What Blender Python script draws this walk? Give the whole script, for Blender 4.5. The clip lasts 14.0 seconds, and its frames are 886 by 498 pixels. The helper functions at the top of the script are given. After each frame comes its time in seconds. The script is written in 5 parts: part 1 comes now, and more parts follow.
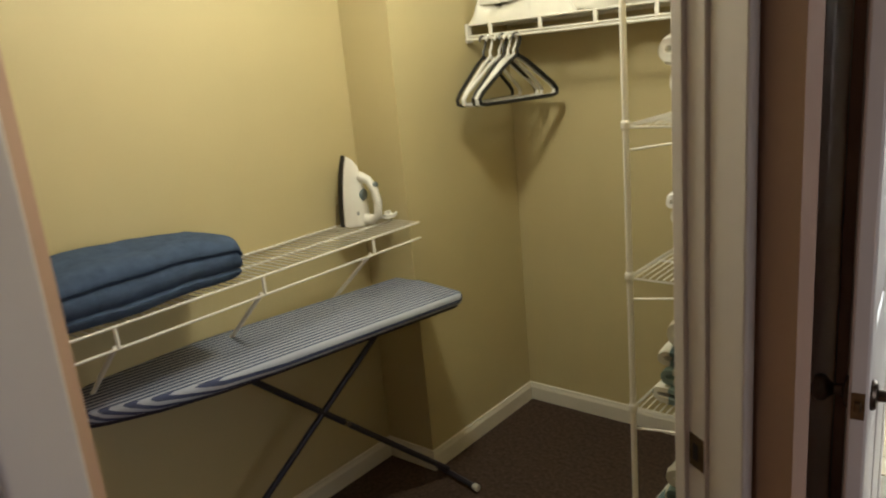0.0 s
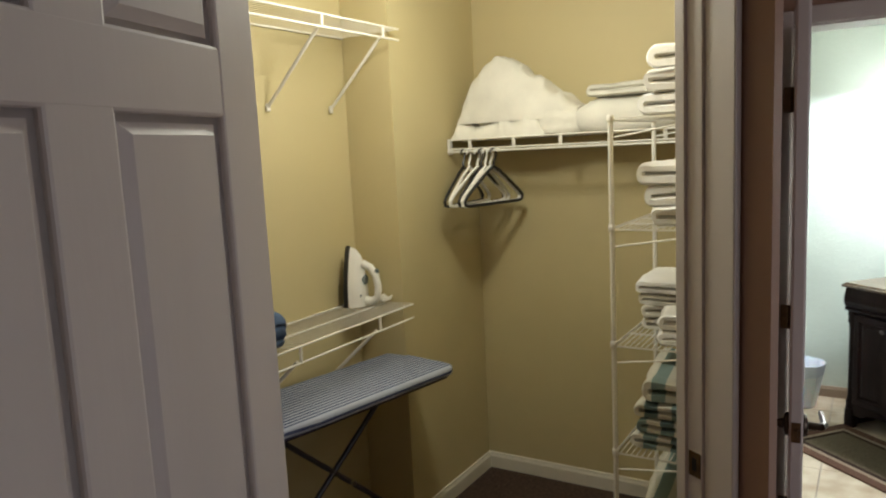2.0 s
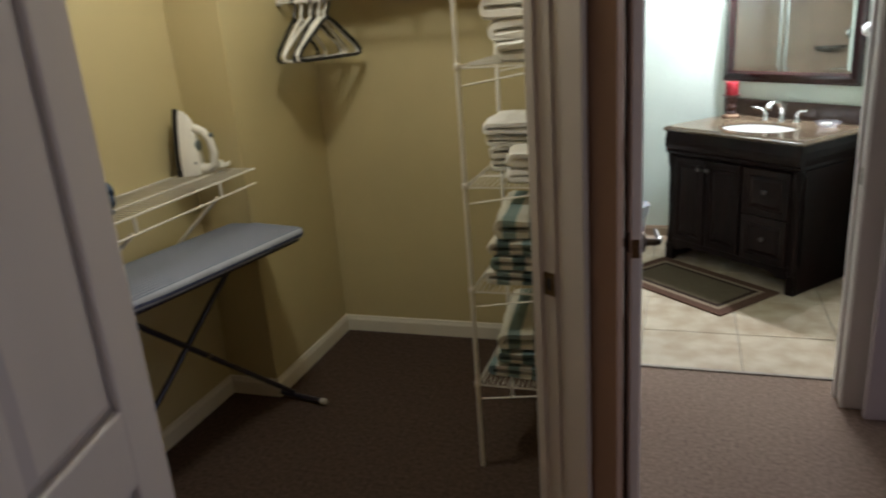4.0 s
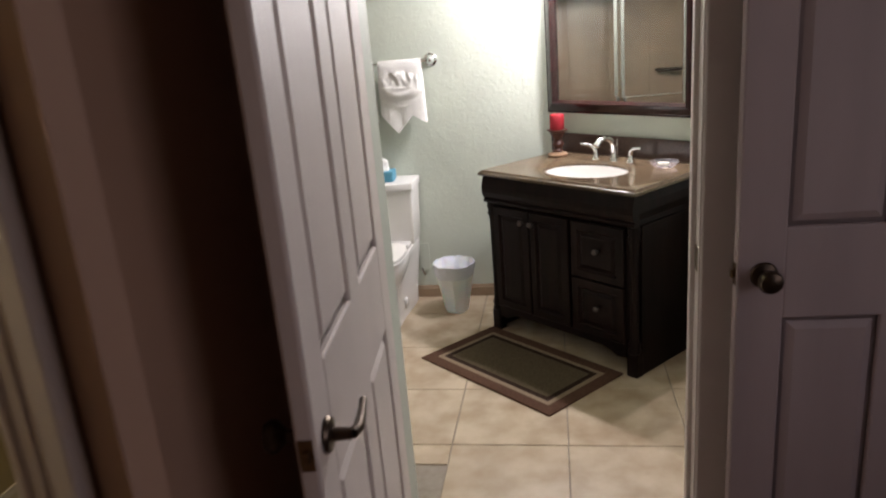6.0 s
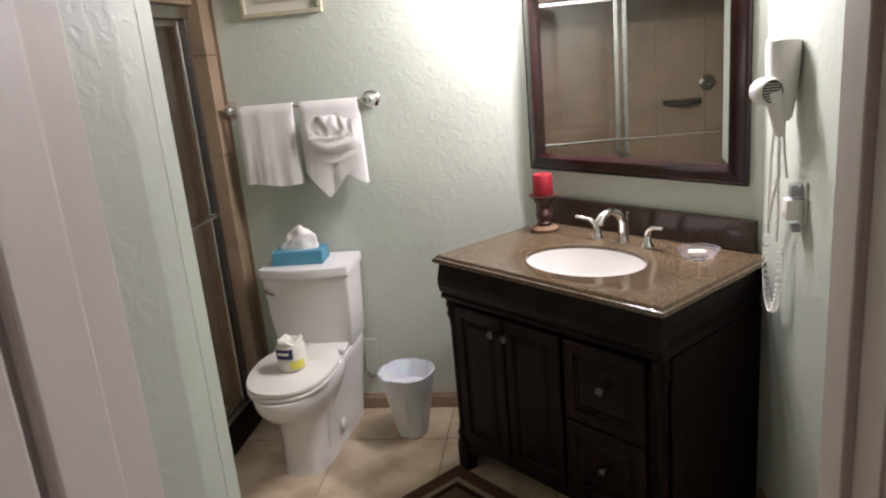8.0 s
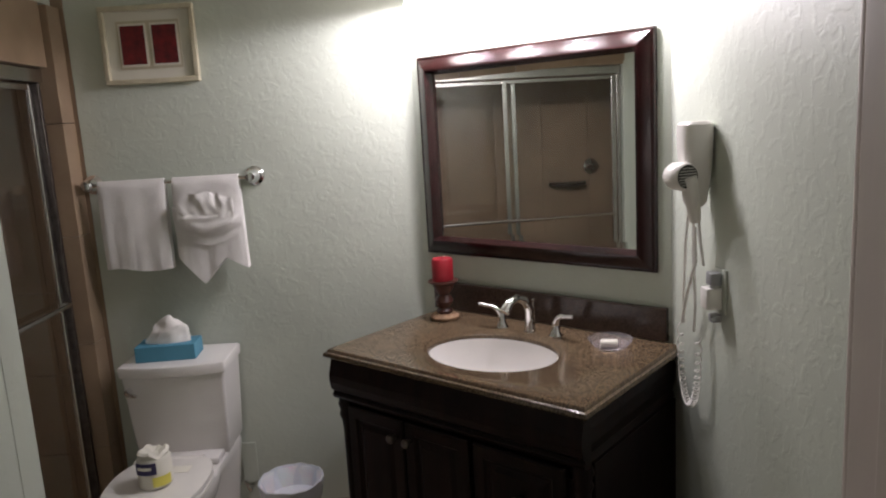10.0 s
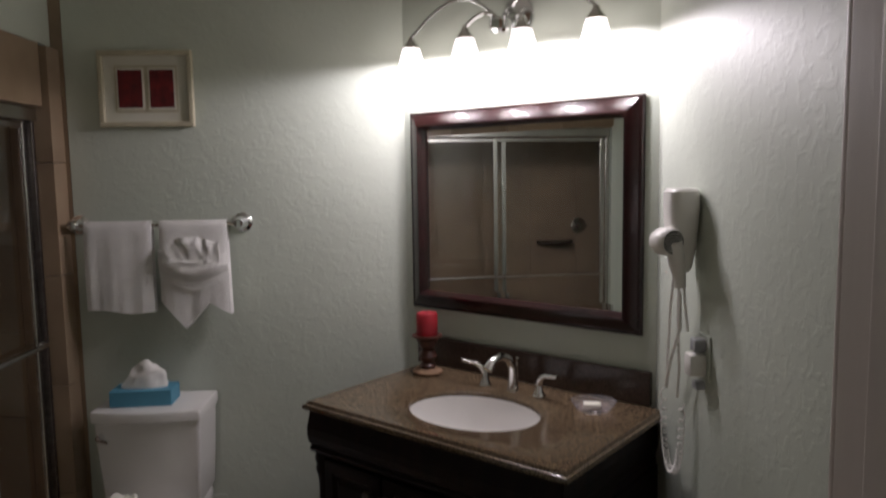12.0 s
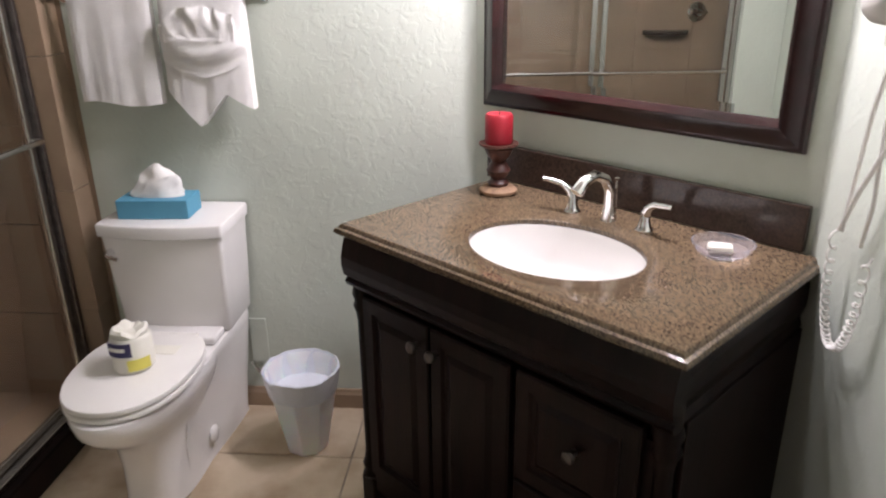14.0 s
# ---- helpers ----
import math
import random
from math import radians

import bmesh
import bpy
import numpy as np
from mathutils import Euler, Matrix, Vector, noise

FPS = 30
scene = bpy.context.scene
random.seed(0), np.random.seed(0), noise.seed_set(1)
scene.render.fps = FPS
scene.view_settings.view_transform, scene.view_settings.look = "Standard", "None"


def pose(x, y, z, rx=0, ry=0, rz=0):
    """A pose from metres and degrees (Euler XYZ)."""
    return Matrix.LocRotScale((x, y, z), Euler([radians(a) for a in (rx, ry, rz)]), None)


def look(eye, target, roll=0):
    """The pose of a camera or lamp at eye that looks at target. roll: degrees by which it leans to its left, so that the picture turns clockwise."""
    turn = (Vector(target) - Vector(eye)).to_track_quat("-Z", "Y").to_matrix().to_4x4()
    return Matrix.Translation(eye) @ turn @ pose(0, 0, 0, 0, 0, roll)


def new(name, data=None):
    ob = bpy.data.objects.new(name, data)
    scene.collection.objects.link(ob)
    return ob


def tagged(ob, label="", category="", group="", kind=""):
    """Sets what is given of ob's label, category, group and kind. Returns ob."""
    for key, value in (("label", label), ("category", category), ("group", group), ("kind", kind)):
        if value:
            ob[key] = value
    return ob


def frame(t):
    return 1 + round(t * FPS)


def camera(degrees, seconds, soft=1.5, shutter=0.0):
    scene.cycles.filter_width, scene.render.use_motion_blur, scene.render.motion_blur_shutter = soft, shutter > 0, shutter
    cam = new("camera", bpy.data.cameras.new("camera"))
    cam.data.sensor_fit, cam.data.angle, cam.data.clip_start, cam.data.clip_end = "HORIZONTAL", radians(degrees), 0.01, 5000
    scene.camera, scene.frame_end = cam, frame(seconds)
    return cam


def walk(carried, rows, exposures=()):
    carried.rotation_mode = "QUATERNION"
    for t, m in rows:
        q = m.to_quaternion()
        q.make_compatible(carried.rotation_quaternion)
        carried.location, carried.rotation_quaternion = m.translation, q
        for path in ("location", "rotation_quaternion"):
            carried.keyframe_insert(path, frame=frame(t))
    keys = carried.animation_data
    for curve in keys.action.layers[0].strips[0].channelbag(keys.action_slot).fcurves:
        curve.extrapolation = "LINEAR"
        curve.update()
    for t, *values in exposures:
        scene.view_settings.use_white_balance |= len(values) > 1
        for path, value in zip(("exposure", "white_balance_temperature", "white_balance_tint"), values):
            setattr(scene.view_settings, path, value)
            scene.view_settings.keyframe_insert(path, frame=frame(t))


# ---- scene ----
cam = camera(63.0, 14.0, soft=2.0, shutter=0.35)
PATH = [
    (0, (0.408, -1.136, 1.661), (-0.849, 0.336, 1.156), -5.4),
    (0.5, (0.402, -1.406, 1.694), (-0.869, 0.078, 1.265), -3.5),
    (1, (0.519, -1.574, 1.73), (-0.814, -0.139, 1.326), -3.2),
    (1.5, (0.507, -1.699, 1.74), (-0.748, -0.184, 1.379), -2.9),
    (2, (0.349, -1.746, 1.744), (-0.679, -0.052, 1.471), -2.8),
    (2.5, (0.256, -1.817, 1.763), (-0.676, -0.059, 1.556), -1.9),
    (3, (0.206, -1.838, 1.723), (-0.651, -0.059, 1.409), -1.6),
    (3.5, (0.203, -1.826, 1.664), (-0.599, -0.061, 1.174), -2.5),
    (4, (0.295, -1.727, 1.625), (-0.325, 0.073, 1.01), -4.4),
    (4.1, (0.322, -1.707, 1.629), (-0.243, 0.109, 1.008), -4.5),
    (4.2, (0.352, -1.646, 1.621), (-0.176, 0.18, 1), -4.9),
    (6.3, (0.64, -0.427, 1.567), (0.324, 1.468, 1.013), -4.7),
    (6.5, (0.689, -0.282, 1.574), (0.272, 1.606, 1.066), -4.7),
    (7, (0.738, -0.004, 1.6), (0.234, 1.855, 1.062), -3.8),
    (7.5, (0.669, 0.266, 1.576), (0.269, 2.152, 1.045), -3.4),
    (8, (0.615, 0.503, 1.575), (0.314, 2.409, 1.047), -5.2),
    (10.5, (0.536, 0.722, 1.564), (0.625, 2.702, 1.298), -2.2),
    (11, (0.535, 0.71, 1.587), (0.633, 2.7, 1.413), -1.55),
    (11.5, (0.536, 0.694, 1.61), (0.623, 2.689, 1.53), -1.25),
    (12, (0.54, 0.723, 1.574), (0.625, 2.711, 1.371), -0.85),
    (12.5, (0.537, 0.792, 1.511), (0.619, 2.732, 1.035), -0.8),
    (13, (0.554, 0.882, 1.464), (0.541, 2.787, 0.859), -1.25),
    (13.3, (0.573, 0.968, 1.473), (0.456, 2.847, 0.806), -2.75),
    (13.5, (0.599, 1.03, 1.462), (0.443, 2.897, 0.764), -2.75),
    (14, (0.585, 1.303, 1.453), (0.438, 3.162, 0.732), -0.75),
]
EXPOSURES = [
    (0.0, 0.30, 5700, 3), (0.5, 0.20, 5600, 1), (1.0, 0.35, 5500, 4), (1.5, 0.25, 5400, 5), (1.9, 0.05, 5400, 5), (2.4, 0.00, 7100, 16), (3.0, -0.10, 8200, 26), (3.4, -0.20, 6300, 12), (3.8, -0.25, 5500, 8), (4.2, -0.25, 5400, 8),
    (6.3, -0.76, 6250, 21), (6.6, -0.88, 6250, 21), (7.0, -1.20, 6250, 22), (7.4, -1.08, 6220, 22), (8.2, -1.05, 6150, 23), (10.3, -2.08, 6200, 24), (11.0, -2.36, 6200, 24), (11.5, -2.66, 6200, 24), (12.0, -2.66, 6200, 25), (12.5, -1.96, 6200, 27), (13.0, -1.12, 6150, 27), (14.0, -0.92, 6050, 26),
]
walk(cam, [(t, look(eye, target, roll)) for t, eye, target, roll in PATH], EXPOSURES)

# ---------------------------------------------------------------- light
world = bpy.data.worlds.new("world")
scene.world = world
world.use_nodes = True
sky = world.node_tree.nodes.new("ShaderNodeTexSky")
sky.sky_type, sky.sun_disc = "NISHITA", False
sky.sun_elevation, sky.sun_rotation = radians(35), radians(200)
world.node_tree.links.new(sky.outputs[0], world.node_tree.nodes["Background"].inputs[0])
world.node_tree.nodes["Background"].inputs[1].default_value = 0.1


def lamp(name, kind, energy, colour, m, size=0.1, size_y=None):
    data = bpy.data.lights.new(name, kind)
    data.energy, data.color = energy, colour
    if kind == "AREA":
        data.shape, data.size, data.size_y = "RECTANGLE", size, size_y or size
    else:
        data.shadow_soft_size = size
    ob = new(name, data)
    ob.matrix_world = m
    return ob


lamp("closet_bulb", "POINT", 33, (1.0, 0.885, 0.66), pose(-0.78, 0.30, 2.42), 0.09)
lamp("room_window_light", "AREA", 9.6, (1.0, 0.875, 0.85), pose(2.44, -0.60, 1.5, 90, 0, 90), 1.3, 1.2)

# vanity frame of reference: U along the counter's front, V to the wall behind it
VO = Vector((0.184, 2.969, 0))
VANG = -41.5
VM = Matrix.Translation(VO) @ Matrix.Rotation(radians(VANG), 4, "Z")


def vp(u, v, z=0.0):
    return VM @ Vector((u, v, z))


SHADES = [(0.055, 0.49), (0.305, 0.47), (0.525, 0.47), (0.762, 0.49)]
for i, (u, v) in enumerate(SHADES):
    bulb = lamp("vanity_bulb", "SPOT", 43.0, (1.0, 0.965, 0.93), Matrix.Translation(vp(u, v, 1.996)), 0.03)
    bulb.data.spot_size, bulb.data.spot_blend = radians(178), 0.18


# ---------------------------------------------------------------- materials
def mat(name, colour, rough=0.6, metal=0.0, var=0.12, scale=8.0, bump=0.0, bscale=120.0, spec=0.5, colour2=None, sss=0.0, stretch=None, detail=6.0, ramp=None, isl=0.0):
    m = bpy.data.materials.new(name)
    m.use_nodes = True
    nt = m.node_tree
    b = nt.nodes["Principled BSDF"]
    co = nt.nodes.new("ShaderNodeTexCoord")
    mp = nt.nodes.new("ShaderNodeMapping")
    nt.links.new(co.outputs["Object"], mp.inputs[0])
    if stretch:
        mp.inputs["Scale"].default_value = stretch
    n = nt.nodes.new("ShaderNodeTexNoise")
    n.inputs["Scale"].default_value, n.inputs["Detail"].default_value = scale, detail
    nt.links.new(mp.outputs[0], n.inputs["Vector"])
    r = nt.nodes.new("ShaderNodeValToRGB")
    c2 = colour2 or tuple(max(0.0, c * (1 - 2.2 * var)) for c in colour)
    c3 = colour if colour2 else tuple(min(1.0, c * (1 + var)) for c in colour)
    r.color_ramp.elements[0].color, r.color_ramp.elements[1].color = (*c2, 1), (*c3, 1)
    lo, hi = ramp or (0.25, 0.75)
    r.color_ramp.elements[0].position, r.color_ramp.elements[1].position = lo, hi
    nt.links.new(n.outputs["Fac"], r.inputs[0])
    out = r.outputs[0]
    if isl:
        oi = nt.nodes.new("ShaderNodeObjectInfo")
        mr = nt.nodes.new("ShaderNodeMapRange")
        mr.inputs[3].default_value, mr.inputs[4].default_value = 1 - isl, 1 + isl
        nt.links.new(oi.outputs["Random"], mr.inputs[0])
        hs = nt.nodes.new("ShaderNodeHueSaturation")
        nt.links.new(mr.outputs[0], hs.inputs["Value"])
        nt.links.new(out, hs.inputs["Color"])
        out = hs.outputs[0]
    nt.links.new(out, b.inputs["Base Color"])
    b.inputs["Roughness"].default_value, b.inputs["Metallic"].default_value = rough, metal
    b.inputs["Specular IOR Level"].default_value = spec
    if sss:
        b.inputs["Subsurface Weight"].default_value, b.inputs["Subsurface Scale"].default_value = sss, 0.01
    if bump:
        n2 = nt.nodes.new("ShaderNodeTexNoise")
        n2.inputs["Scale"].default_value, n2.inputs["Detail"].default_value = bscale, 4
        nt.links.new(mp.outputs[0], n2.inputs["Vector"])
        bp = nt.nodes.new("ShaderNodeBump")
        bp.inputs["Strength"].default_value, bp.inputs["Distance"].default_value = bump, 0.01
        nt.links.new(n2.outputs["Fac"], bp.inputs["Height"])
        nt.links.new(bp.outputs[0], b.inputs["Normal"])
    return m


def knockdown(name, colour, rough):
    """Painted drywall with flattened spatter texture."""
    m = mat(name, colour, rough, var=0.04, scale=2.5)
    nt = m.node_tree
    b = nt.nodes["Principled BSDF"]
    co = nt.nodes["Texture Coordinate"]
    n = nt.nodes.new("ShaderNodeTexNoise")
    n.inputs["Scale"].default_value, n.inputs["Detail"].default_value, n.inputs["Distortion"].default_value = 27, 4, 0.7
    r = nt.nodes.new("ShaderNodeValToRGB")
    r.color_ramp.elements[0].position, r.color_ramp.elements[1].position = 0.48, 0.58
    n3 = nt.nodes.new("ShaderNodeTexNoise")
    n3.inputs["Scale"].default_value = 150
    add = nt.nodes.new("ShaderNodeMath")
    add.operation = "MULTIPLY_ADD"
    add.inputs[1].default_value = 0.14
    bp = nt.nodes.new("ShaderNodeBump")
    bp.inputs["Strength"].default_value, bp.inputs["Distance"].default_value = 0.10, 0.005
    nt.links.new(co.outputs["Object"], n.inputs["Vector"])
    nt.links.new(co.outputs["Object"], n3.inputs["Vector"])
    nt.links.new(n.outputs["Fac"], r.inputs[0])
    nt.links.new(n3.outputs["Fac"], add.inputs[0])
    nt.links.new(r.outputs[0], add.inputs[2])
    nt.links.new(add.outputs[0], bp.inputs["Height"])
    nt.links.new(bp.outputs[0], b.inputs["Normal"])
    return m


def striped(name, axis, width, colours, rough=0.9, bump=0.3, slant=False):
    """Woven cloth in stripes of the given colours, in turn along an axis of the object."""
    m = mat(name, colours[0], rough, bump=bump, bscale=500)
    nt = m.node_tree
    co = nt.nodes["Texture Coordinate"]
    sp = nt.nodes.new("ShaderNodeSeparateXYZ")
    nt.links.new(co.outputs["Object"], sp.inputs[0])
    mu = nt.nodes.new("ShaderNodeMath")
    mu.operation = "MULTIPLY"
    mu.inputs[1].default_value = 1 / (width * len(colours))
    if slant:
        ad = nt.nodes.new("ShaderNodeMath")
        nt.links.new(sp.outputs[axis], ad.inputs[0])
        nt.links.new(sp.outputs[2], ad.inputs[1])
        nt.links.new(ad.outputs[0], mu.inputs[0])
    else:
        nt.links.new(sp.outputs[axis], mu.inputs[0])
    fr = nt.nodes.new("ShaderNodeMath")
    fr.operation = "FRACT"
    nt.links.new(mu.outputs[0], fr.inputs[0])
    r = nt.nodes.new("ShaderNodeValToRGB")
    r.color_ramp.interpolation = "CONSTANT"
    while len(r.color_ramp.elements) < len(colours):
        r.color_ramp.elements.new(0.5)
    for i, c in enumerate(colours):
        r.color_ramp.elements[i].position = i / len(colours)
        r.color_ramp.elements[i].color = (*c, 1)
    nt.links.new(fr.outputs[0], r.inputs[0])
    nt.links.new(r.outputs[0], nt.nodes["Principled BSDF"].inputs["Base Color"])
    return m


def glass(name, tint, rough=0.02):
    m = mat(name, tint, rough, var=0.01)
    b = m.node_tree.nodes["Principled BSDF"]
    b.inputs["Transmission Weight"].default_value = 1.0
    b.inputs["IOR"].default_value = 1.45 if rough < 0.025 else 1.25
    return m


M_YELLOW = mat("yellow_wall_paint", (0.545, 0.465, 0.25), 0.55, var=0.03, scale=2.0, bump=0.05, bscale=90)
M_GREEN = knockdown("pale_green_wall_paint", (0.575, 0.62, 0.535), 0.5)
M_TAN = mat("tan_wall_paint", (0.42, 0.27, 0.19), 0.6, var=0.04, scale=3, bump=0.06, bscale=90)
M_CEIL = mat("ceiling_paint", (0.72, 0.70, 0.64), 0.8, var=0.03, bump=0.15, bscale=60)
M_WHITE = mat("white_gloss_paint", (0.72, 0.655, 0.605), 0.52, var=0.03, scale=5, bump=0.04, bscale=60, stretch=(1, 1, 0.15))
# white room door; the shadow on it is put into this greyer paint
M_SHADEDOOR = mat("shaded_white_door_paint", (0.50, 0.42, 0.41), 0.5, var=0.10, scale=5, bump=0.05, bscale=50, stretch=(1, 1, 0.15))
M_BASE = mat("white_trim_paint", (0.74, 0.70, 0.60), 0.4, var=0.03)
# carpet in the closet: the dimness there is put into a darker brown
M_CARPET = mat("brown_carpet_shaded", (0.112, 0.076, 0.058), 0.95, var=0.22, scale=60, bump=0.9, bscale=420, spec=0.1, detail=8)
# carpet outside the closet: light from the bathroom doorway put into a paler tone
M_HALL = mat("pinkish_tan_carpet_lit", (0.42, 0.295, 0.22), 0.95, var=0.18, scale=60, bump=0.9, bscale=420, spec=0.1, detail=8)
M_TILE = mat("beige_floor_tile", (0.60, 0.49, 0.35), 0.27, var=0.07, scale=6, bump=0.04, bscale=18, colour2=(0.42, 0.315, 0.205), ramp=(0.32, 0.62), isl=0.05)
M_GROUT = mat("grout", (0.34, 0.29, 0.23), 0.9, var=0.1, scale=30)
M_STILE = mat("tan_shower_tile", (0.35, 0.252, 0.166), 0.30, var=0.1, scale=6, colour2=(0.245, 0.172, 0.112), isl=0.05)
M_ESPRESSO = mat("espresso_wood", (0.0105, 0.0042, 0.0034), 0.42, var=0.35, scale=5, spec=0.15, bump=0.06, bscale=40, stretch=(6, 6, 0.6))
M_MAHOG = mat("mahogany_frame", (0.022, 0.006, 0.0056), 0.22, var=0.35, scale=6, stretch=(1, 1, 8))
M_PORC = mat("white_porcelain", (0.80, 0.78, 0.75), 0.08, var=0.01)
M_CHROME = mat("chrome", (0.85, 0.85, 0.86), 0.08, metal=1.0, var=0.02)
M_STEEL = mat("brushed_aluminium", (0.62, 0.61, 0.58), 0.25, metal=1.0, var=0.05)
M_BRONZE = mat("aged_bronze", (0.10, 0.075, 0.055), 0.35, metal=1.0, var=0.2, scale=30)
M_PEWTER = mat("dark_pewter", (0.16, 0.14, 0.13), 0.42, metal=1.0, var=0.15, scale=40)
M_BRASS = mat("dull_brass", (0.23, 0.16, 0.09), 0.35, metal=1.0, var=0.2, scale=40)
M_WIRE = mat("white_vinyl_wire", (0.80, 0.77, 0.70), 0.4, var=0.02)
M_TOWEL = mat("white_terry", (0.90, 0.88, 0.85), 0.95, var=0.04, scale=12, bump=0.45, bscale=700, spec=0.1)
M_LINEN = mat("cream_linen", (0.78, 0.755, 0.68), 0.9, var=0.07, scale=6, bump=0.25, bscale=40, spec=0.15)
M_BLUE = mat("slate_blue_fleece", (0.075, 0.108, 0.185), 0.95, var=0.12, scale=30, bump=0.5, bscale=300, spec=0.1)
M_BOARD = striped("blue_ticking", 0, 0.0115, [(0.40, 0.43, 0.52), (0.055, 0.068, 0.14)], slant=True)
M_NAVY = mat("navy_enamel", (0.018, 0.016, 0.028), 0.4, var=0.1)
M_RUBBER = mat("pale_rubber", (0.6, 0.57, 0.5), 0.7)
M_BLACK = mat("black_plastic", (0.015, 0.014, 0.014), 0.35)
M_PLASTIC = mat("white_plastic", (0.80, 0.78, 0.73), 0.3, var=0.02)
M_GREY = mat("grey_plastic", (0.12, 0.15, 0.16), 0.4)
M_LGREY = mat("light_grey_plastic", (0.36, 0.37, 0.38), 0.4)
M_GRANITE = mat("brown_granite", (0.165, 0.117, 0.070), 0.12, var=0.3, scale=210, colour2=(0.052, 0.034, 0.020), detail=3, ramp=(0.36, 0.62))
M_DGRANITE = mat("dark_granite", (0.060, 0.038, 0.028), 0.15, var=0.4, scale=170, colour2=(0.022, 0.014, 0.011), detail=3)
M_RED = mat("red_wax", (0.34, 0.012, 0.022), 0.5, var=0.12, sss=0.1)
M_TURNED = mat("carved_red_brown_wood", (0.10, 0.035, 0.024), 0.4, var=0.4, scale=40)
M_COASTER = mat("tan_cork", (0.36, 0.22, 0.13), 0.8, var=0.2, scale=60)
M_TEAL = mat("turquoise_carton", (0.085, 0.30, 0.43), 0.55, var=0.06, scale=10)
M_TISSUE = mat("tissue_paper", (0.85, 0.83, 0.79), 0.9, var=0.02)
M_PACK = mat("paper_wrap", (0.80, 0.78, 0.68), 0.6, var=0.03)
M_INK = mat("dark_violet_ink", (0.03, 0.025, 0.10), 0.5)
M_YINK = mat("yellow_ink", (0.75, 0.68, 0.12), 0.5)
M_BIN = mat("translucent_white_bin", (0.78, 0.78, 0.80), 0.35, var=0.02, sss=0.4)
M_LINER = mat("clear_bin_liner", (0.72, 0.74, 0.80), 0.25, var=0.05, bump=0.6, bscale=25)
M_RUG = mat("brown_rug", (0.135, 0.070, 0.045), 0.95, var=0.25, scale=120, bump=0.7, bscale=420, spec=0.1)
M_RUGL = mat("tan_rug", (0.37, 0.28, 0.19), 0.95, var=0.2, scale=120, bump=0.7, bscale=420, spec=0.1)
M_RUGD = mat("dark_brown_rug", (0.045, 0.024, 0.016), 0.95, var=0.25, scale=120, bump=0.7, bscale=420, spec=0.1)
M_RUGC = mat("olive_brown_rug", (0.15, 0.115, 0.07), 0.95, var=0.2, scale=120, bump=0.7, bscale=420, spec=0.1)
M_MIRROR = mat("mirror_silver", (0.80, 0.82, 0.80), 0.0, metal=1.0, var=0.0)
M_GLASS = glass("clear_glass", (0.93, 0.95, 0.93))
M_DISH = glass("clear_dish_glass", (0.95, 0.93, 0.97), 0.03)
M_DISH.node_tree.nodes["Principled BSDF"].inputs["Transmission Weight"].default_value = 0.93
M_IVORY = mat("ivory_frame", (0.55, 0.50, 0.36), 0.45, var=0.06, scale=30)
M_MATB = mat("ivory_mat_board", (0.72, 0.70, 0.60), 0.8, var=0.02)
M_ART = mat("dark_red_print", (0.22, 0.012, 0.014), 0.6, var=0.5, scale=30, colour2=(0.05, 0.004, 0.006))
M_WRAP = striped("striped_beach_cloth", 0, 0.045, [(0.62, 0.60, 0.52), (0.13, 0.19, 0.20), (0.68, 0.66, 0.58), (0.22, 0.30, 0.29)])
M_SHADE = mat("frosted_glass_shade", (0.95, 0.93, 0.88), 0.4)
_b = M_SHADE.node_tree.nodes["Principled BSDF"]
_b.inputs["Emission Color"].default_value, _b.inputs["Emission Strength"].default_value = (1.0, 0.93, 0.82, 1), 16.0


# ---------------------------------------------------------------- mesh helpers
def thing(name, label="", category="", group="", kind="", m=None):
    ob = new(name)
    ob.empty_display_size = 0.05
    if m is not None:
        ob.matrix_world = m
    return tagged(ob, label, category, group, kind)


def part(name, bm, material, parent=None, label="", smooth=False, m=None, kind="", group="", category=""):
    me = bpy.data.meshes.new(name)
    bmesh.ops.recalc_face_normals(bm, faces=bm.faces)
    bm.to_mesh(me)
    bm.free()
    for mm in material if isinstance(material, (list, tuple)) else [material]:
        me.materials.append(mm)
    if smooth:
        me.shade_smooth()
        me.set_sharp_from_angle(angle=radians(40))
    ob = new(name, me)
    if parent is not None:
        ob.parent = parent
    if m is not None:
        ob.matrix_local = m
    return tagged(ob, label, category, group, kind)


def structure(name, bm, material, label="", category="wall", smooth=False):
    return part(name, bm, material, None, label, smooth, None, "structure", "", category)


def box(x0, x1, y0, y1, z0, z1, bev=0.0, bm=None, seg=2):
    own = bmesh.new()
    vs = [own.verts.new((x, y, z)) for z in (z0, z1) for x, y in ((x0, y0), (x1, y0), (x1, y1), (x0, y1))]
    for f in ((3, 2, 1, 0), (4, 5, 6, 7), (0, 1, 5, 4), (1, 2, 6, 5), (2, 3, 7, 6), (3, 0, 4, 7)):
        own.faces.new([vs[i] for i in f])
    if bev:
        bmesh.ops.bevel(own, geom=own.edges[:], offset=bev, segments=seg, profile=0.5, affect="EDGES")
    if bm is None:
        return own
    return merge(bm, own)


def merge(bm, other, m=None):
    if m is not None:
        bmesh.ops.transform(other, matrix=m, verts=other.verts)
    mp = {v: bm.verts.new(v.co) for v in other.verts}
    for f in other.faces:
        nf = bm.faces.new([mp[v] for v in f.verts])
        nf.material_index, nf.smooth = f.material_index, f.smooth
    other.free()
    return bm


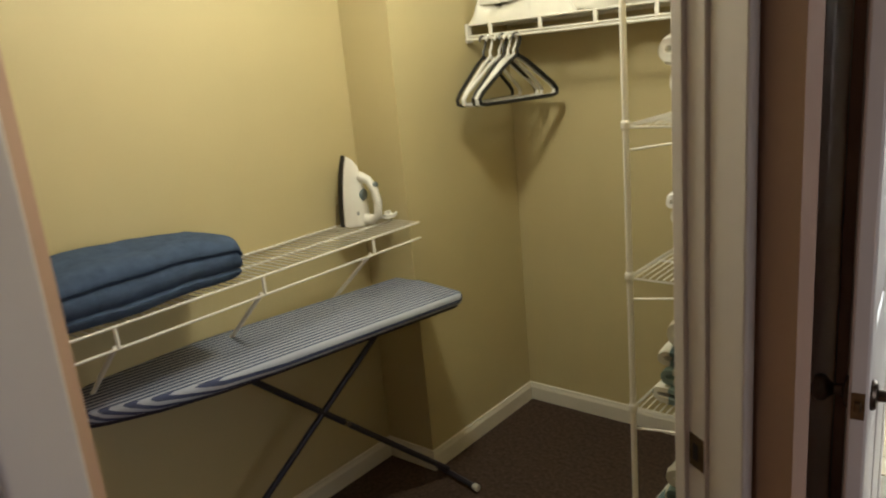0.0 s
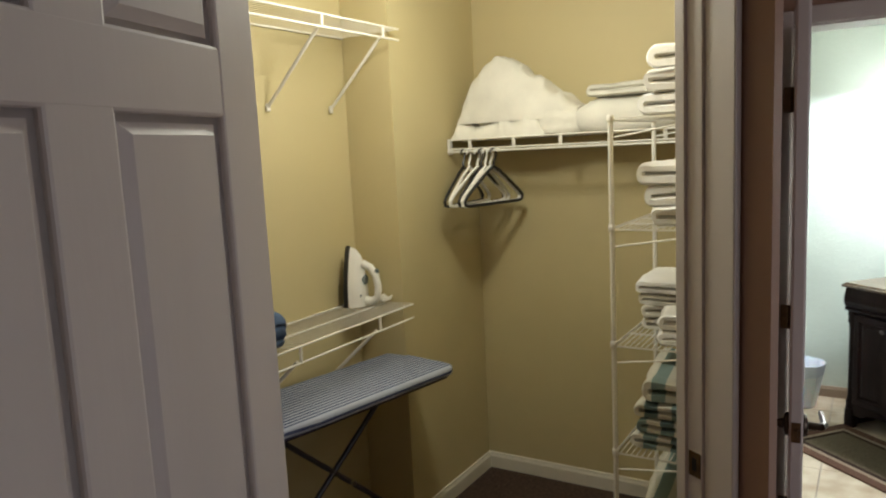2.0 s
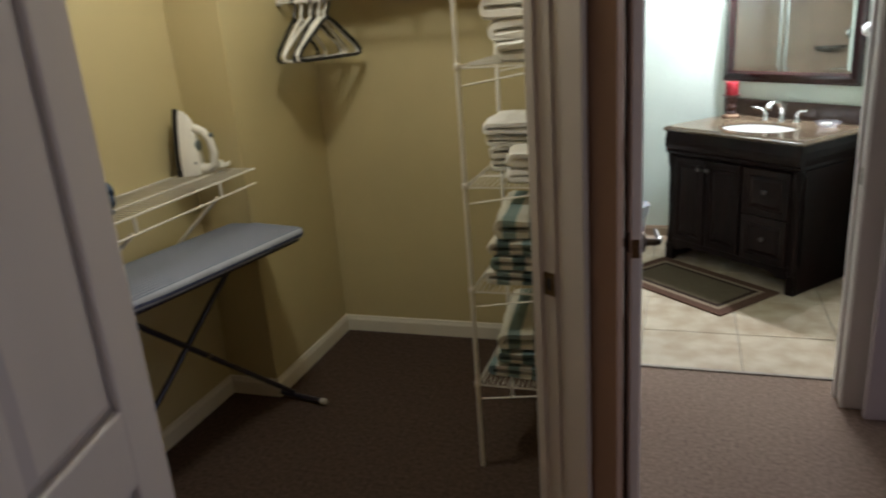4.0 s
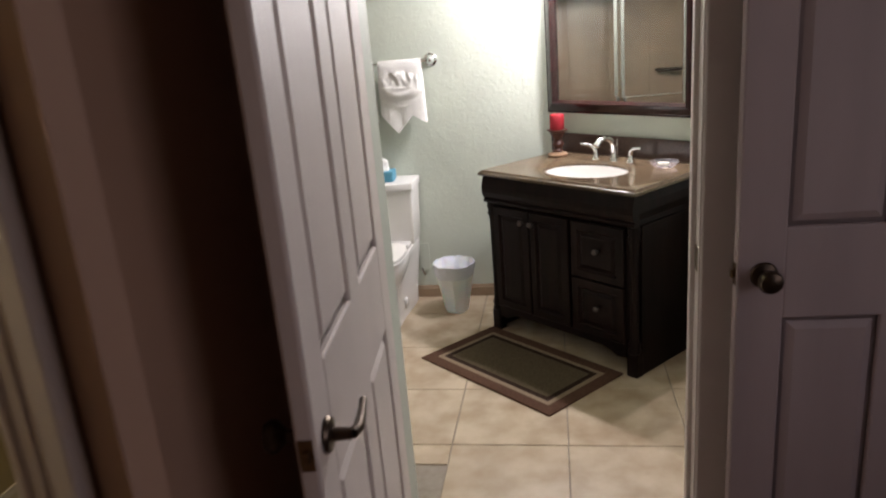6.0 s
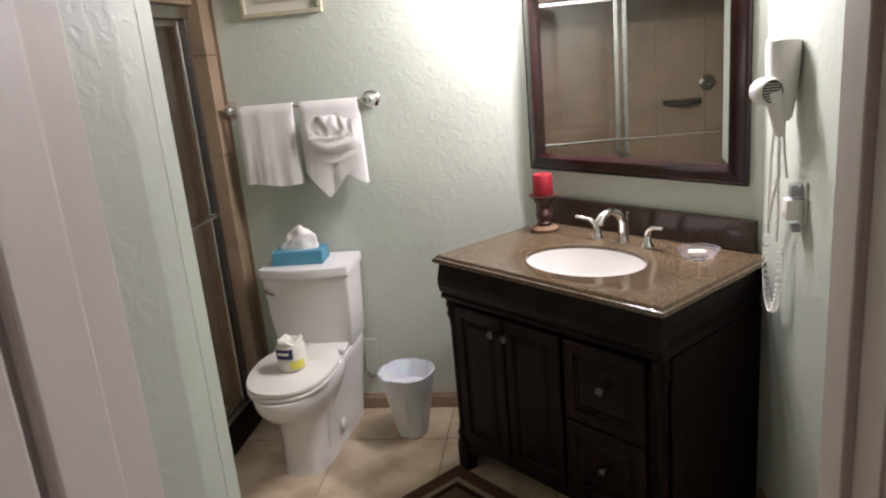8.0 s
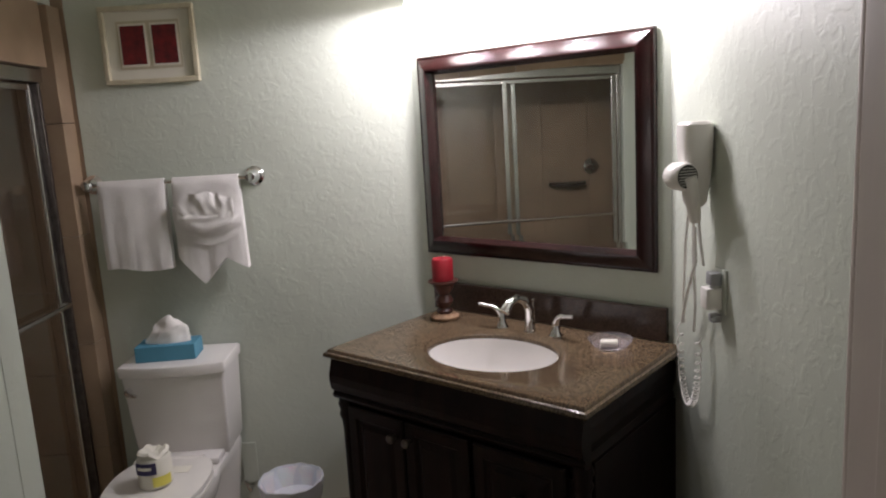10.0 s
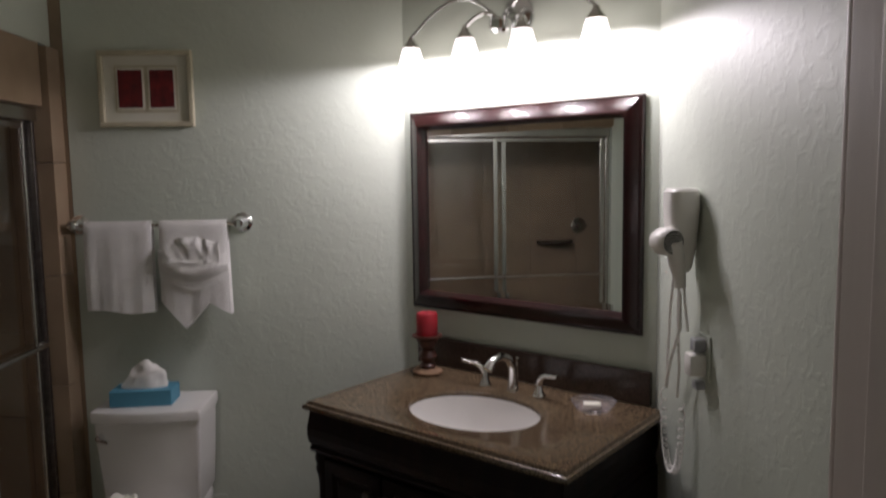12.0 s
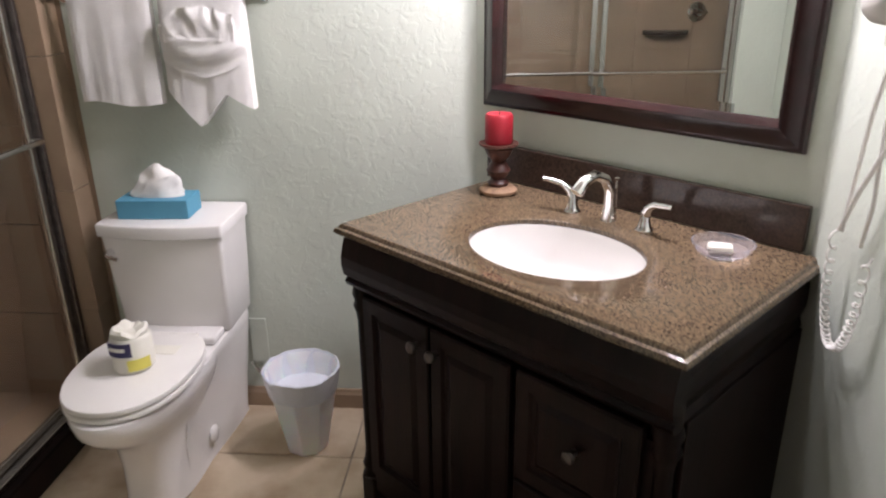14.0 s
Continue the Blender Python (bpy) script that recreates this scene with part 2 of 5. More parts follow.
def prism(points, z0, z1, bm=None, bev=0.0):
    own = bmesh.new()
    a = [own.verts.new((x, y, z0)) for x, y in points]
    b = [own.verts.new((x, y, z1)) for x, y in points]
    own.faces.new(a[::-1])
    own.faces.new(b)
    n = len(points)
    for i in range(n):
        own.faces.new((a[i], a[(i + 1) % n], b[(i + 1) % n], b[i]))
    if bev:
        bmesh.ops.bevel(own, geom=own.edges[:], offset=bev, segments=2, profile=0.5, affect="EDGES")
    return own if bm is None else merge(bm, own)


def tube(points, r, bm=None, n=8, closed=False):
    """A round bar along points; r may be one radius or one for each point."""
    own = bm or bmesh.new()
    pts = [Vector(p) for p in points]
    rs = r if isinstance(r, (list, tuple)) else [r] * len(pts)
    rings, side = [], None
    for i, p in enumerate(pts):
        a = pts[i - 1] if i or closed else p
        b = pts[(i + 1) % len(pts)] if i < len(pts) - 1 or closed else p
        d = (b - a).normalized()
        if side is None:
            side = d.orthogonal().normalized()
        side = (side - d * side.dot(d)).normalized()
        up = d.cross(side)
        rings.append([own.verts.new(p + (side * math.cos(t) + up * math.sin(t)) * rs[i]) for t in [2 * math.pi * k / n for k in range(n)]])
    pairs = list(zip(rings, rings[1:])) + ([(rings[-1], rings[0])] if closed else [])
    for a, b in pairs:
        for k in range(n):
            own.faces.new((a[k], a[(k + 1) % n], b[(k + 1) % n], b[k]))
    if not closed:
        own.faces.new(rings[0][::-1])
        own.faces.new(rings[-1])
    return own


def lathe(profile, n=24, bm=None, sx=1.0, sy=1.0, centre=(0, 0, 0)):
    """Turned shape: profile rows of radius and height, closed at both ends."""
    own = bm or bmesh.new()
    rings = []
    for r, z in profile:
        rings.append([own.verts.new((centre[0] + r * sx * math.cos(2 * math.pi * k / n), centre[1] + r * sy * math.sin(2 * math.pi * k / n), centre[2] + z)) for k in range(n)])
    for a, b in zip(rings, rings[1:]):
        for k in range(n):
            own.faces.new((a[k], a[(k + 1) % n], b[(k + 1) % n], b[k]))
    own.faces.new(rings[0][::-1])
    own.faces.new(rings[-1])
    return own


def loft(rings, bm=None, caps=True):
    own = bm or bmesh.new()
    vs = [[own.verts.new(p) for p in ring] for ring in rings]
    n = len(vs[0])
    for a, b in zip(vs, vs[1:]):
        for k in range(n):
            own.faces.new((a[k], a[(k + 1) % n], b[(k + 1) % n], b[k]))
    if caps:
        own.faces.new(vs[0][::-1])
        own.faces.new(vs[-1])
    return own


def superring(cx, cy, a, b, z, n=32, p=2.0, front=1.0):
    """A rounded ring: p 2 is an ellipse, higher is squarer; front scales the half towards -y."""
    out = []
    for k in range(n):
        t = 2 * math.pi * k / n
        c, s = math.cos(t), math.sin(t)
        x = math.copysign(abs(c) ** (2 / p), c) * a
        y = math.copysign(abs(s) ** (2 / p), s) * b
        out.append((cx + x, cy + (y * front if y < 0 else y), z))
    return out


def wobble(bm, amount, freq, seed=0.0):
    for v in bm.verts:
        q = v.co * freq + Vector((seed, seed * 1.7, -seed))
        v.co += noise.noise_vector(q) * amount
    return bm


# ---------------------------------------------------------------- structure
H = 2.62
YB = 3.48      # towel wall
XD = 1.265     # hair dryer wall
# carpet split at the closet door into a shaded and a lit colour
structure("floor_closet", prism([(-1.82, -1.80), (-0.735, -0.735), (-0.03, 0.0), (-0.03, 1.62), (-1.82, 1.62)], -0.1, 0.0), M_CARPET, "worn brown cut-pile carpet, closet shade put into its colour", "floor")
structure("floor_room", prism([(-1.82, -4.1), (2.5, -4.1), (2.5, 1.42), (-0.03, 1.42), (-0.03, 0.0), (-0.735, -0.735), (-1.82, -1.80)], -0.1, 0.0), M_HALL, "worn cut-pile carpet, light put into its pinkish tan colour", "floor")
structure("wall_closet_left", box(-1.82, -1.70, -1.75, 1.72, 0, H), M_YELLOW, "warm yellow painted closet wall")
structure("wall_closet_jog", prism([(-1.698, 0.855), (-1.45, 0.855), (-1.45, 1.608), (-1.698, 1.608)], 0, H), M_YELLOW, "warm yellow painted chase corner")
structure("wall_closet_back", box(-1.698, -0.085, 1.61, 1.65, 0, H), M_YELLOW, "warm yellow painted closet back wall")
bm = prism([(-0.083, 0.125), (-0.045, 0.060), (0.083, -0.028), (0.157, -0.072), (0.168, -0.03), (0.02, 0.13), (-0.03, 0.2), (-0.03, 1.2), (-0.083, 1.2)], 0, H)
structure("wall_partition", bm, M_TAN, "tan painted partition between closet and passage")
structure("wall_closet_right", box(-0.087, -0.0835, 0.13, 1.608, 0, H), M_YELLOW, "warm yellow painted closet side wall")
structure("wall_bath_return", prism([(-0.083, 1.202), (-0.03, 1.202), (-0.03, 1.65), (-0.083, 1.65)], 0, H), M_GREEN, "pale green textured return wall")
structure("wall_closet_front", prism([(-0.76, -0.70), (-0.70, -0.76), (-1.73, -1.80), (-1.82, -1.752)], 0, H), M_TAN, "tan painted angled wall beside the closet door")
d0, d1 = Vector((-0.735, -0.735)), Vector((-0.02, -0.02))
nn = Vector((0.035, -0.035))
structure("wall_closet_header", prism([tuple(d0 + nn), tuple(d1 + nn), tuple(d1 - nn), tuple(d0 - nn)], 2.2, H), M_TAN, "tan painted wall over the closet doorway")
structure("wall_hall_left", box(-1.92, -1.822, -4.1, -1.76, 0, H), M_TAN, "tan painted room wall")
bm = box(2.5, 2.6, -4.1, -1.35, 0, H)
box(2.5, 2.6, 0.15, 1.36, 0, H, bm=bm)
box(2.5, 2.6, -1.35, 0.15, 0, 0.85, bm=bm)
box(2.5, 2.6, -1.35, 0.15, 2.15, H, bm=bm)
structure("wall_hall_right", bm, M_TAN, "tan painted room wall with a window")
structure("wall_hall_south", box(-1.82, 2.5, -4.2, -4.1, 0, H), M_TAN, "tan painted room wall")
bm = box(-0.028, 0.068, 1.205, 1.36, 0, H)
box(0.985, 2.5, 1.205, 1.36, 0, H, bm=bm)
box(0.068, 0.985, 1.205, 1.36, 2.13, H, bm=bm)
structure("wall_bath_front", bm, M_TAN, "tan painted wall with the bathroom doorway")
for x0, x1, y0, y1, h in ((0.0685, 0.086, 1.282, 1.385, 2.11), (-0.028, 0.0683, 1.362, 1.385, H), (0.985, XD, 1.362, 1.366, H)):
    structure("wall_bath_front_inner", box(x0, x1, y0, y1, 0, h), M_GREEN, "pale green textured wall inside the bathroom")
structure("wall_towel", box(-0.72, 0.66, YB, YB + 0.12, 0, H), M_GREEN, "pale green textured bathroom wall")
a, b = vp(-0.10, 0.605), vp(0.93, 0.605)
a2, b2 = vp(-0.10, 0.72), vp(0.93, 0.72)
structure("wall_angled", prism([(a.x, a.y), (b.x, b.y), (b2.x, b2.y), (a2.x, a2.y)], 0, H), M_GREEN, "pale green textured angled wall")
structure("wall_dryer", box(XD, XD + 0.12, 1.366, 2.86, 0, H), M_GREEN, "pale green textured bathroom wall")
structure("ceiling", box(-1.92, 2.6, -4.2, 3.7, H, H + 0.1), M_CEIL, "off-white painted ceiling", "ceiling")
# shower alcove shell
structure("wall_shower_back", box(-1.72, -1.60, 1.652, YB + 0.12, 0, H), M_STILE, "tan tiled shower wall")
structure("wall_shower_end", box(-1.60, -0.722, YB + 0.001, YB + 0.12, 0, H), M_STILE, "tan tiled shower end wall")
structure("wall_shower_near", box(-1.60, -0.03, 1.652, 1.70, 0, H), M_GREEN, "pale green textured wall by the shower")
bm = box(-0.865, -0.765, 1.702, 2.11, 0, H)
box(-0.865, -0.765, 2.11, YB, 2.06, H, bm=bm)
structure("wall_shower_front", bm, M_GREEN, "pale green textured wall round the shower")
structure("shower_floor", box(-1.60, -0.86, 1.70, YB, -0.1, 0.02), M_STILE, "tan tiled shower floor", "floor")


def shower_tiles(parent_name, ax, at, lo, hi, z0, z1, inward, w=0.33, h=0.33):
    """Wall tiles proud of a shower wall, joined with narrow grout gaps."""
    bm = bmesh.new()
    i = 0
    y = lo
    while y < hi - 0.02:
        z = z0
        while z < z1 - 0.02:
            y1, zz = min(hi, y + w) - 0.004, min(z1, z + h) - 0.004
            if ax == "x":
                box(min(at, at + inward), max(at, at + inward), y, y1, z, zz, bm=bm)
            else:
                box(y, y1, min(at, at + inward), max(at, at + inward), z, zz, bm=bm)
            z += h
        y += w
    return part(parent_name, bm, M_STILE, None, "glazed tan shower wall tiles", kind="structure", category="wall tiles")


shower_tiles("shower_tiles_back", "x", -1.60, 1.70, YB, 0.02, H, 0.008)
shower_tiles("shower_tiles_end", "y", YB, -1.59, -0.87, 0.02, H, -0.008)
shower_tiles("shower_tiles_near", "y", 1.70, -1.59, -0.87, 0.02, H, 0.008)

# tile surround of the shower opening: column on the towel wall and header
surround = thing("shower_surround", "tan tile column and header framing the shower opening", "tile trim", kind="structure")
for k in range(5):
    part("tile", box(-0.865, -0.735, YB - 0.095, YB - 0.001, 0.41 * k + 0.001, 0.41 * k + 0.409, 0.0015), M_STILE, surround)
    if k < 4:
        part("tile", box(-0.875, -0.757, 2.11 + 0.318 * k, 2.11 + 0.318 * k + 0.315, 1.835, 2.058, 0.003), M_STILE, surround)


def trim_run(name, pts, hgt, dep, material, label, parent=None):
    """Moulded skirting along a line of plan points; dep is measured to the left of the run."""
    bm = bmesh.new()
    prof = [(0, 0), (dep, 0), (dep, hgt * 0.72), (dep * 0.62, hgt * 0.86), (dep * 0.5, hgt * 0.97), (0, hgt)]
    v = [Vector((*p, 0)) for p in pts]
    rings = []
    for i, p in enumerate(v):
        d0 = (p - v[i - 1]).normalized() if i else (v[1] - p).normalized()
        d1 = (v[i + 1] - p).normalized() if i < len(v) - 1 else d0
        n0, n1 = Vector((-d0.y, d0.x, 0)), Vector((-d1.y, d1.x, 0))
        n = (n0 + n1).normalized()
        n /= max(0.3, n.dot(n0))
        rings.append([p + n * q + Vector((0, 0, z)) for q, z in prof])
    loft(rings, bm)
    return part(name, bm, material, None, label, kind="structure", category="baseboard")


trim_run("baseboard_closet", [(-0.088, 1.609), (-1.449, 1.609), (-1.449, 0.854), (-1.699, 0.854), (-1.699, -1.7)], 0.088, 0.013, M_BASE, "white moulded closet baseboard")
trim_run("baseboard_bath", [(0.55, YB - 0.001), (-0.72, YB - 0.001)], 0.075, 0.012, M_STILE, "brown tile skirting along the bathroom wall")
trim_run("baseboard_passage", [(-0.029, 1.20), (-0.029, 0.22)], 0.088, 0.013, M_BASE, "white moulded passage baseboard")
trim_run("baseboard_dryer", [(XD - 0.001, 1.37), (XD - 0.001, 2.74)], 0.075, 0.012, M_STILE, "brown tile skirting along the bathroom wall")


# ---------------------------------------------------------------- doors and frames
def bar_between(p, q, w, z0, z1, bm=None, bev=0.003):
    """An upright board of width w whose plan runs from p to q along its centre."""
    p, q = Vector(p), Vector(q)
    d = (q - p).normalized()
    n = Vector((-d.y, d.x)) * w / 2
    return prism([tuple(p + n), tuple(p - n), tuple(q - n), tuple(q + n)], z0, z1, bm, bev)


cf = thing("door_frame_closet", "off-white painted closet door jamb and casing", "door frame", kind="structure")
e1, e3, e4 = Vector((-0.056, 0.054)), Vector((0.012, 0.008)), Vector((0.086, -0.046))
dd = (e3 - e1).normalized()
nn = Vector((dd.y, -dd.x))
off = nn * 0.010
part("jamb", bar_between(e1 + off, e3 + off, 0.020, 0, 2.19), M_WHITE, cf)
part("stop", bar_between(e1 + dd * 0.003 + nn * 0.022, e1 + dd * 0.034 + nn * 0.022, 0.012, 0, 2.19), M_WHITE, cf)
part("casing", bar_between(e3 + nn * 0.004, e4 + nn * 0.002, 0.020, 0, 2.19, bev=0.005), M_WHITE, cf)
sp = part("strike_plate", prism([tuple(e3 + nn * 0.0205 - dd * 0.042), tuple(e3 + nn * 0.0225 - dd * 0.042), tuple(e3 + nn * 0.0225 - dd * 0.004), tuple(e3 + nn * 0.0205 - dd * 0.004)], 0.915, 0.978), M_BRASS, cf, "worn brass strike plate")
part("latch_hole", prism([tuple(e3 + nn * 0.0228 - dd * 0.031), tuple(e3 + nn * 0.0232 - dd * 0.031), tuple(e3 + nn * 0.0232 - dd * 0.016), tuple(e3 + nn * 0.0228 - dd * 0.016)], 0.930, 0.963), M_BLACK, sp)

bf = thing("door_frame_bath", "off-white painted bathroom door jambs and casing", "door frame", kind="structure")
part("jamb", box(0.070, 0.090, 1.19, 1.280, 0, 2.11, 0.003), M_WHITE, bf)
part("jamb", prism([(0.928, 1.19), (0.985, 1.19), (0.985, 1.375), (0.939, 1.375)], 0, 2.11, bev=0.003), M_WHITE, bf)
part("head_jamb", box(0.092, 0.926, 1.19, 1.375, 2.11, 2.13, 0.003), M_WHITE, bf)
part("stop", prism([(0.920, 1.262), (0.934, 1.262), (0.936, 1.305), (0.922, 1.305)], 0, 2.10, bev=0.003), M_WHITE, bf)
part("casing", box(0.932, 1.035, 1.183, 1.204, 0, 2.17, 0.006), M_WHITE, bf)
part("casing", box(0.006, 0.073, 1.183, 1.204, 0, 2.17, 0.006), M_WHITE, bf)
part("casing", box(0.075, 0.930, 1.183, 1.204, 2.118, 2.18, 0.006), M_WHITE, bf)
part("casing", box(0.943, 1.02, 1.3765, 1.392, 0, 2.17, 0.006), M_WHITE, bf)
part("strike_plate", box(0.9275, 0.9305, 1.212, 1.245, 0.915, 0.978), M_BRASS, bf, "worn brass strike plate")
structure("threshold", box(0.092, 0.955, 1.412, 1.432, 0.0, 0.008, 0.003), M_GROUT, "narrow tile edge at the bathroom threshold", "threshold")


def knob(parent, m, sign):
    k = part("knob", lathe([(0.031, 0), (0.033, 0.004), (0.030, 0.010), (0.014, 0.014), (0.011, 0.030), (0.018, 0.038), (0.027, 0.046), (0.029, 0.056), (0.024, 0.066), (0.010, 0.071)], 20), M_BRONZE, parent, "aged bronze door knob", True)
    k.matrix_local = m @ Matrix.Rotation(radians(90 * sign), 4, "X")
    return k


def lever(parent, m, sign):
    bm = lathe([(0.030, 0), (0.032, 0.004), (0.028, 0.010), (0.012, 0.013), (0.010, 0.045)], 18)
    tube([(0, 0, 0.045), (0.02, 0, 0.052), (0.06, 0, 0.050), (0.105, 0.004, 0.046)], [0.010, 0.010, 0.008, 0.007], bm, 10)
    k = part("lever_handle", bm, M_BRONZE, parent, "aged bronze door lever", True)
    k.matrix_local = m @ Matrix.Rotation(radians(90 * sign), 4, "X")


def panel_door(name, label, w, h, rows, stile=0.112, mid=0.112, t=0.035, knobs=("knob", "knob"), hinges=True, hand=1, paint=M_WHITE):
    """Six-panel leaf; local x from the hinge to the latch edge, y across its thickness, z up. rows: panel bottoms and tops."""
    d = thing(name, label, "door", kind="structure")
    g = 0.013
    zs = [0.012] + [z for r in rows for z in r] + [h]
    part("core", box(0.03, w - 0.03, -t / 2 + g, t / 2 - g, 0.03, h - 0.03), paint, d)
    b = 0.011
    part("stile", box(0, stile, -t / 2, t / 2, 0.012, h, 0.006), paint, d)
    part("stile", box(w - stile, w, -t / 2, t / 2, 0.012, h, 0.006), paint, d)
    part("mullion", box(w / 2 - mid / 2, w / 2 + mid / 2, -t / 2 + 0.0006, t / 2 - 0.0006, 0.02, h - 0.01, 0.006), paint, d)
    for k in range(0, len(zs), 2):
        part("rail", box(stile - 0.004, w - stile + 0.004, -t / 2 + 0.0003, t / 2 - 0.0003, zs[k], zs[k + 1], 0.006), paint, d)
    for z0, z1 in rows:
        for x0, x1 in ((stile, w / 2 - mid / 2), (w / 2 + mid / 2, w - stile)):
            bm = bmesh.new()
            for s in (-1, 1):
                rings = []
                for inset, y in ((0.0, t / 2 - g), (0.012, t / 2 - g), (0.030, t / 2 - 0.002), (0.036, t / 2 - 0.002)):
                    rings.append([(x, s * y, z) for x, z in ((x0 + inset, z0 + inset), (x1 - inset, z0 + inset), (x1 - inset, z1 - inset), (x0 + inset, z1 - inset))])
                loft(rings, bm)
            part("panel", bm, paint, d)
    kz = 0.945
    for s, kind in zip((-1, 1), knobs):
        mm = Matrix.Translation((w - 0.062, s * t / 2, kz))
        if kind == "knob":
            knob(d, mm, -s)
        elif kind == "lever":
            lever(d, mm @ Matrix.Rotation(radians(180), 4, "Z"), s)
    part("latch_plate", box(w, w + 0.0015, -0.012, 0.012, kz - 0.028, kz + 0.028), M_BRASS, d, "worn brass latch plate")
    part("latch_bolt", box(w + 0.001, w + 0.011, -0.006, 0.006, kz - 0.010, kz + 0.010, 0.003), M_BRASS, d)
    if hinges:
        for z in (0.30, 1.06, 1.86):
            hg = part("hinge", tube([(-0.006, hand * (t / 2 + 0.004), z - 0.045), (-0.006, hand * (t / 2 + 0.004), z + 0.045)], 0.007), M_BRASS, d, "brass butt hinge")
            part("hinge_leaf", box(-0.0025, -0.0005, min(0, hand * t / 2), max(0, hand * t / 2), z - 0.045, z + 0.045), M_BRASS, hg)
            a, b = sorted((hand * (t / 2 + 0.010), hand * (t / 2 + 0.034)))
            part("hinge_leaf", box(-0.008, -0.005, a, b, z - 0.045, z + 0.045), M_BRASS, hg)
    return d


def leaf(p, q):
    p, q = Vector((*p, 0)), Vector((*q, 0))
    d = q - p
    return Matrix.Translation(p) @ Matrix.Rotation(math.atan2(d.y, d.x), 4, "Z")


ROWS = [(0.24, 0.83), (1.06, 1.69), (1.79, 1.99)]
cdoor = panel_door("door_closet", "white six-panel closet door standing open", 0.87, 2.16, [(0.26, 0.88), (1.03, 1.815), (1.93, 2.06)], 0.116, 0.125, knobs=("", ""), hinges=False)
cdoor.matrix_world = leaf((-0.640, -0.772), (-0.414, -1.601))
bdoor = panel_door("door_bath", "white six-panel bathroom door opened back along the passage", 0.865, 2.10, ROWS, knobs=("knob", "lever"), hand=-1)
bdoor.matrix_world = leaf((0.098, 1.175), (0.178, 0.314))
# a white leaf, coloured darker for the shade it stands in
rdoor = panel_door("door_room", "white six-panel room door folded against the wall, its shade put into the paint", 0.78, 2.06, ROWS, paint=M_SHADEDOOR, knobs=("", "knob"), hand=-1)
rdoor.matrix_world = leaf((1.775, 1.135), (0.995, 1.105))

# window that lights the room
win = thing("window_room", "white framed room window, bright daylight outside", "window", kind="structure")
bm = box(2.51, 2.59, -1.35, 0.15, 0.85, 0.90)
box(2.51, 2.59, -1.35, 0.15, 2.10, 2.15, bm=bm)
box(2.51, 2.59, -1.35, -1.30, 0.90, 2.10, bm=bm)
box(2.51, 2.59, 0.10, 0.15, 0.90, 2.10, bm=bm)
box(2.52, 2.58, -0.62, -0.58, 0.90, 2.10, bm=bm)
part("window_frame", bm, M_BASE, win)


# ---------------------------------------------------------------- closet things
def wire_shelf(name, label, x0, x1, y0, y1, z, along, lip=0.04, brackets=(), foot=0.31):
    """Ventilated wire shelf: deck wires, front lip with two rods and ties, and slanted braces. The lip is on the side +x (along y) or -y (along x)."""
    s = thing(name, label, "wire shelf")
    bm = bmesh.new()
    if along == "y":
        n = int((y1 - y0) / 0.0254)
        for k in range(n + 1):
            y = y0 + (y1 - y0) * k / n
            tube([(x0, y, z), (x1, y, z)], 0.0017, bm, 5)
        rods = [((x0 + 0.004, y0, z - 0.004), (x0 + 0.004, y1, z - 0.004)), ((x0 + (x1 - x0) * 0.5, y0, z - 0.004), (x0 + (x1 - x0) * 0.5, y1, z - 0.004)),
                ((x1, y0, z), (x1, y1, z)), ((x1, y0, z - lip), (x1, y1, z - lip))]
    else:
        n = int((x1 - x0) / 0.0254)
        for k in range(n + 1):
            x = x0 + (x1 - x0) * k / n
            tube([(x, y1, z), (x, y0, z)], 0.0017, bm, 5)
        rods = [((x0, y1 - 0.004, z - 0.004), (x1, y1 - 0.004, z - 0.004)), ((x0, (y0 + y1) / 2, z - 0.004), (x1, (y0 + y1) / 2, z - 0.004)),
                ((x0, y0, z), (x1, y0, z)), ((x0, y0, z - lip), (x1, y0, z - lip))]
    part("deck", bm, M_WIRE, s, kind="stuff")
    for a, b in rods:
        part("rod", tube([a, b], 0.0042), M_WIRE, s)
    for t in brackets:
        if along == "y":
            part("tie", tube([(x1, t, z), (x1, t, z - lip)], 0.006), M_WIRE, s)
            if foot:
                part("brace", tube([(x1 - 0.02, t, z - lip), (x0 + 0.006, t, z - foot)], [0.007, 0.007]), M_WIRE, s)
                part("brace_clip", box(x0 + 0.001, x0 + 0.010, t - 0.010, t + 0.010, z - foot - 0.018, z - foot + 0.012, 0.003), M_WIRE, s)
        else:
            part("tie", box(t - 0.008, t + 0.008, y0 - 0.003, y0 + 0.003, z - lip, z, 0.001), M_WIRE, s)
    return s


wire_shelf("wire_shelf", "low white wire shelf fixed over an ironing board", -1.696, -1.395, -0.95, 0.85, 1.075, "y", 0.06, (-0.35, 0.12, 0.60), 0.30)
wire_shelf("wire_shelf", "high white wire shelf with slanted braces", -1.696, -1.395, -0.95, 0.85, 2.25, "y", 0.045, (-0.45, 0.36, 0.74), 0.31)
ws = wire_shelf("wire_shelf", "white wire shelf loaded with folded bedding", -1.446, -0.091, 1.315, 1.605, 1.785, "x", 0.045, (-1.33, -1.10, -0.87, -0.64, -0.41, -0.2), 0)
part("end_bracket", box(-1.447, -1.436, 1.30, 1.335, 1.715, 1.79, 0.003), M_WIRE, ws, "white plastic wall bracket")
part("hang_rod", tube([(-1.444, 1.30, 1.728), (-0.091, 1.30, 1.728)], 0.005), M_WIRE, ws)

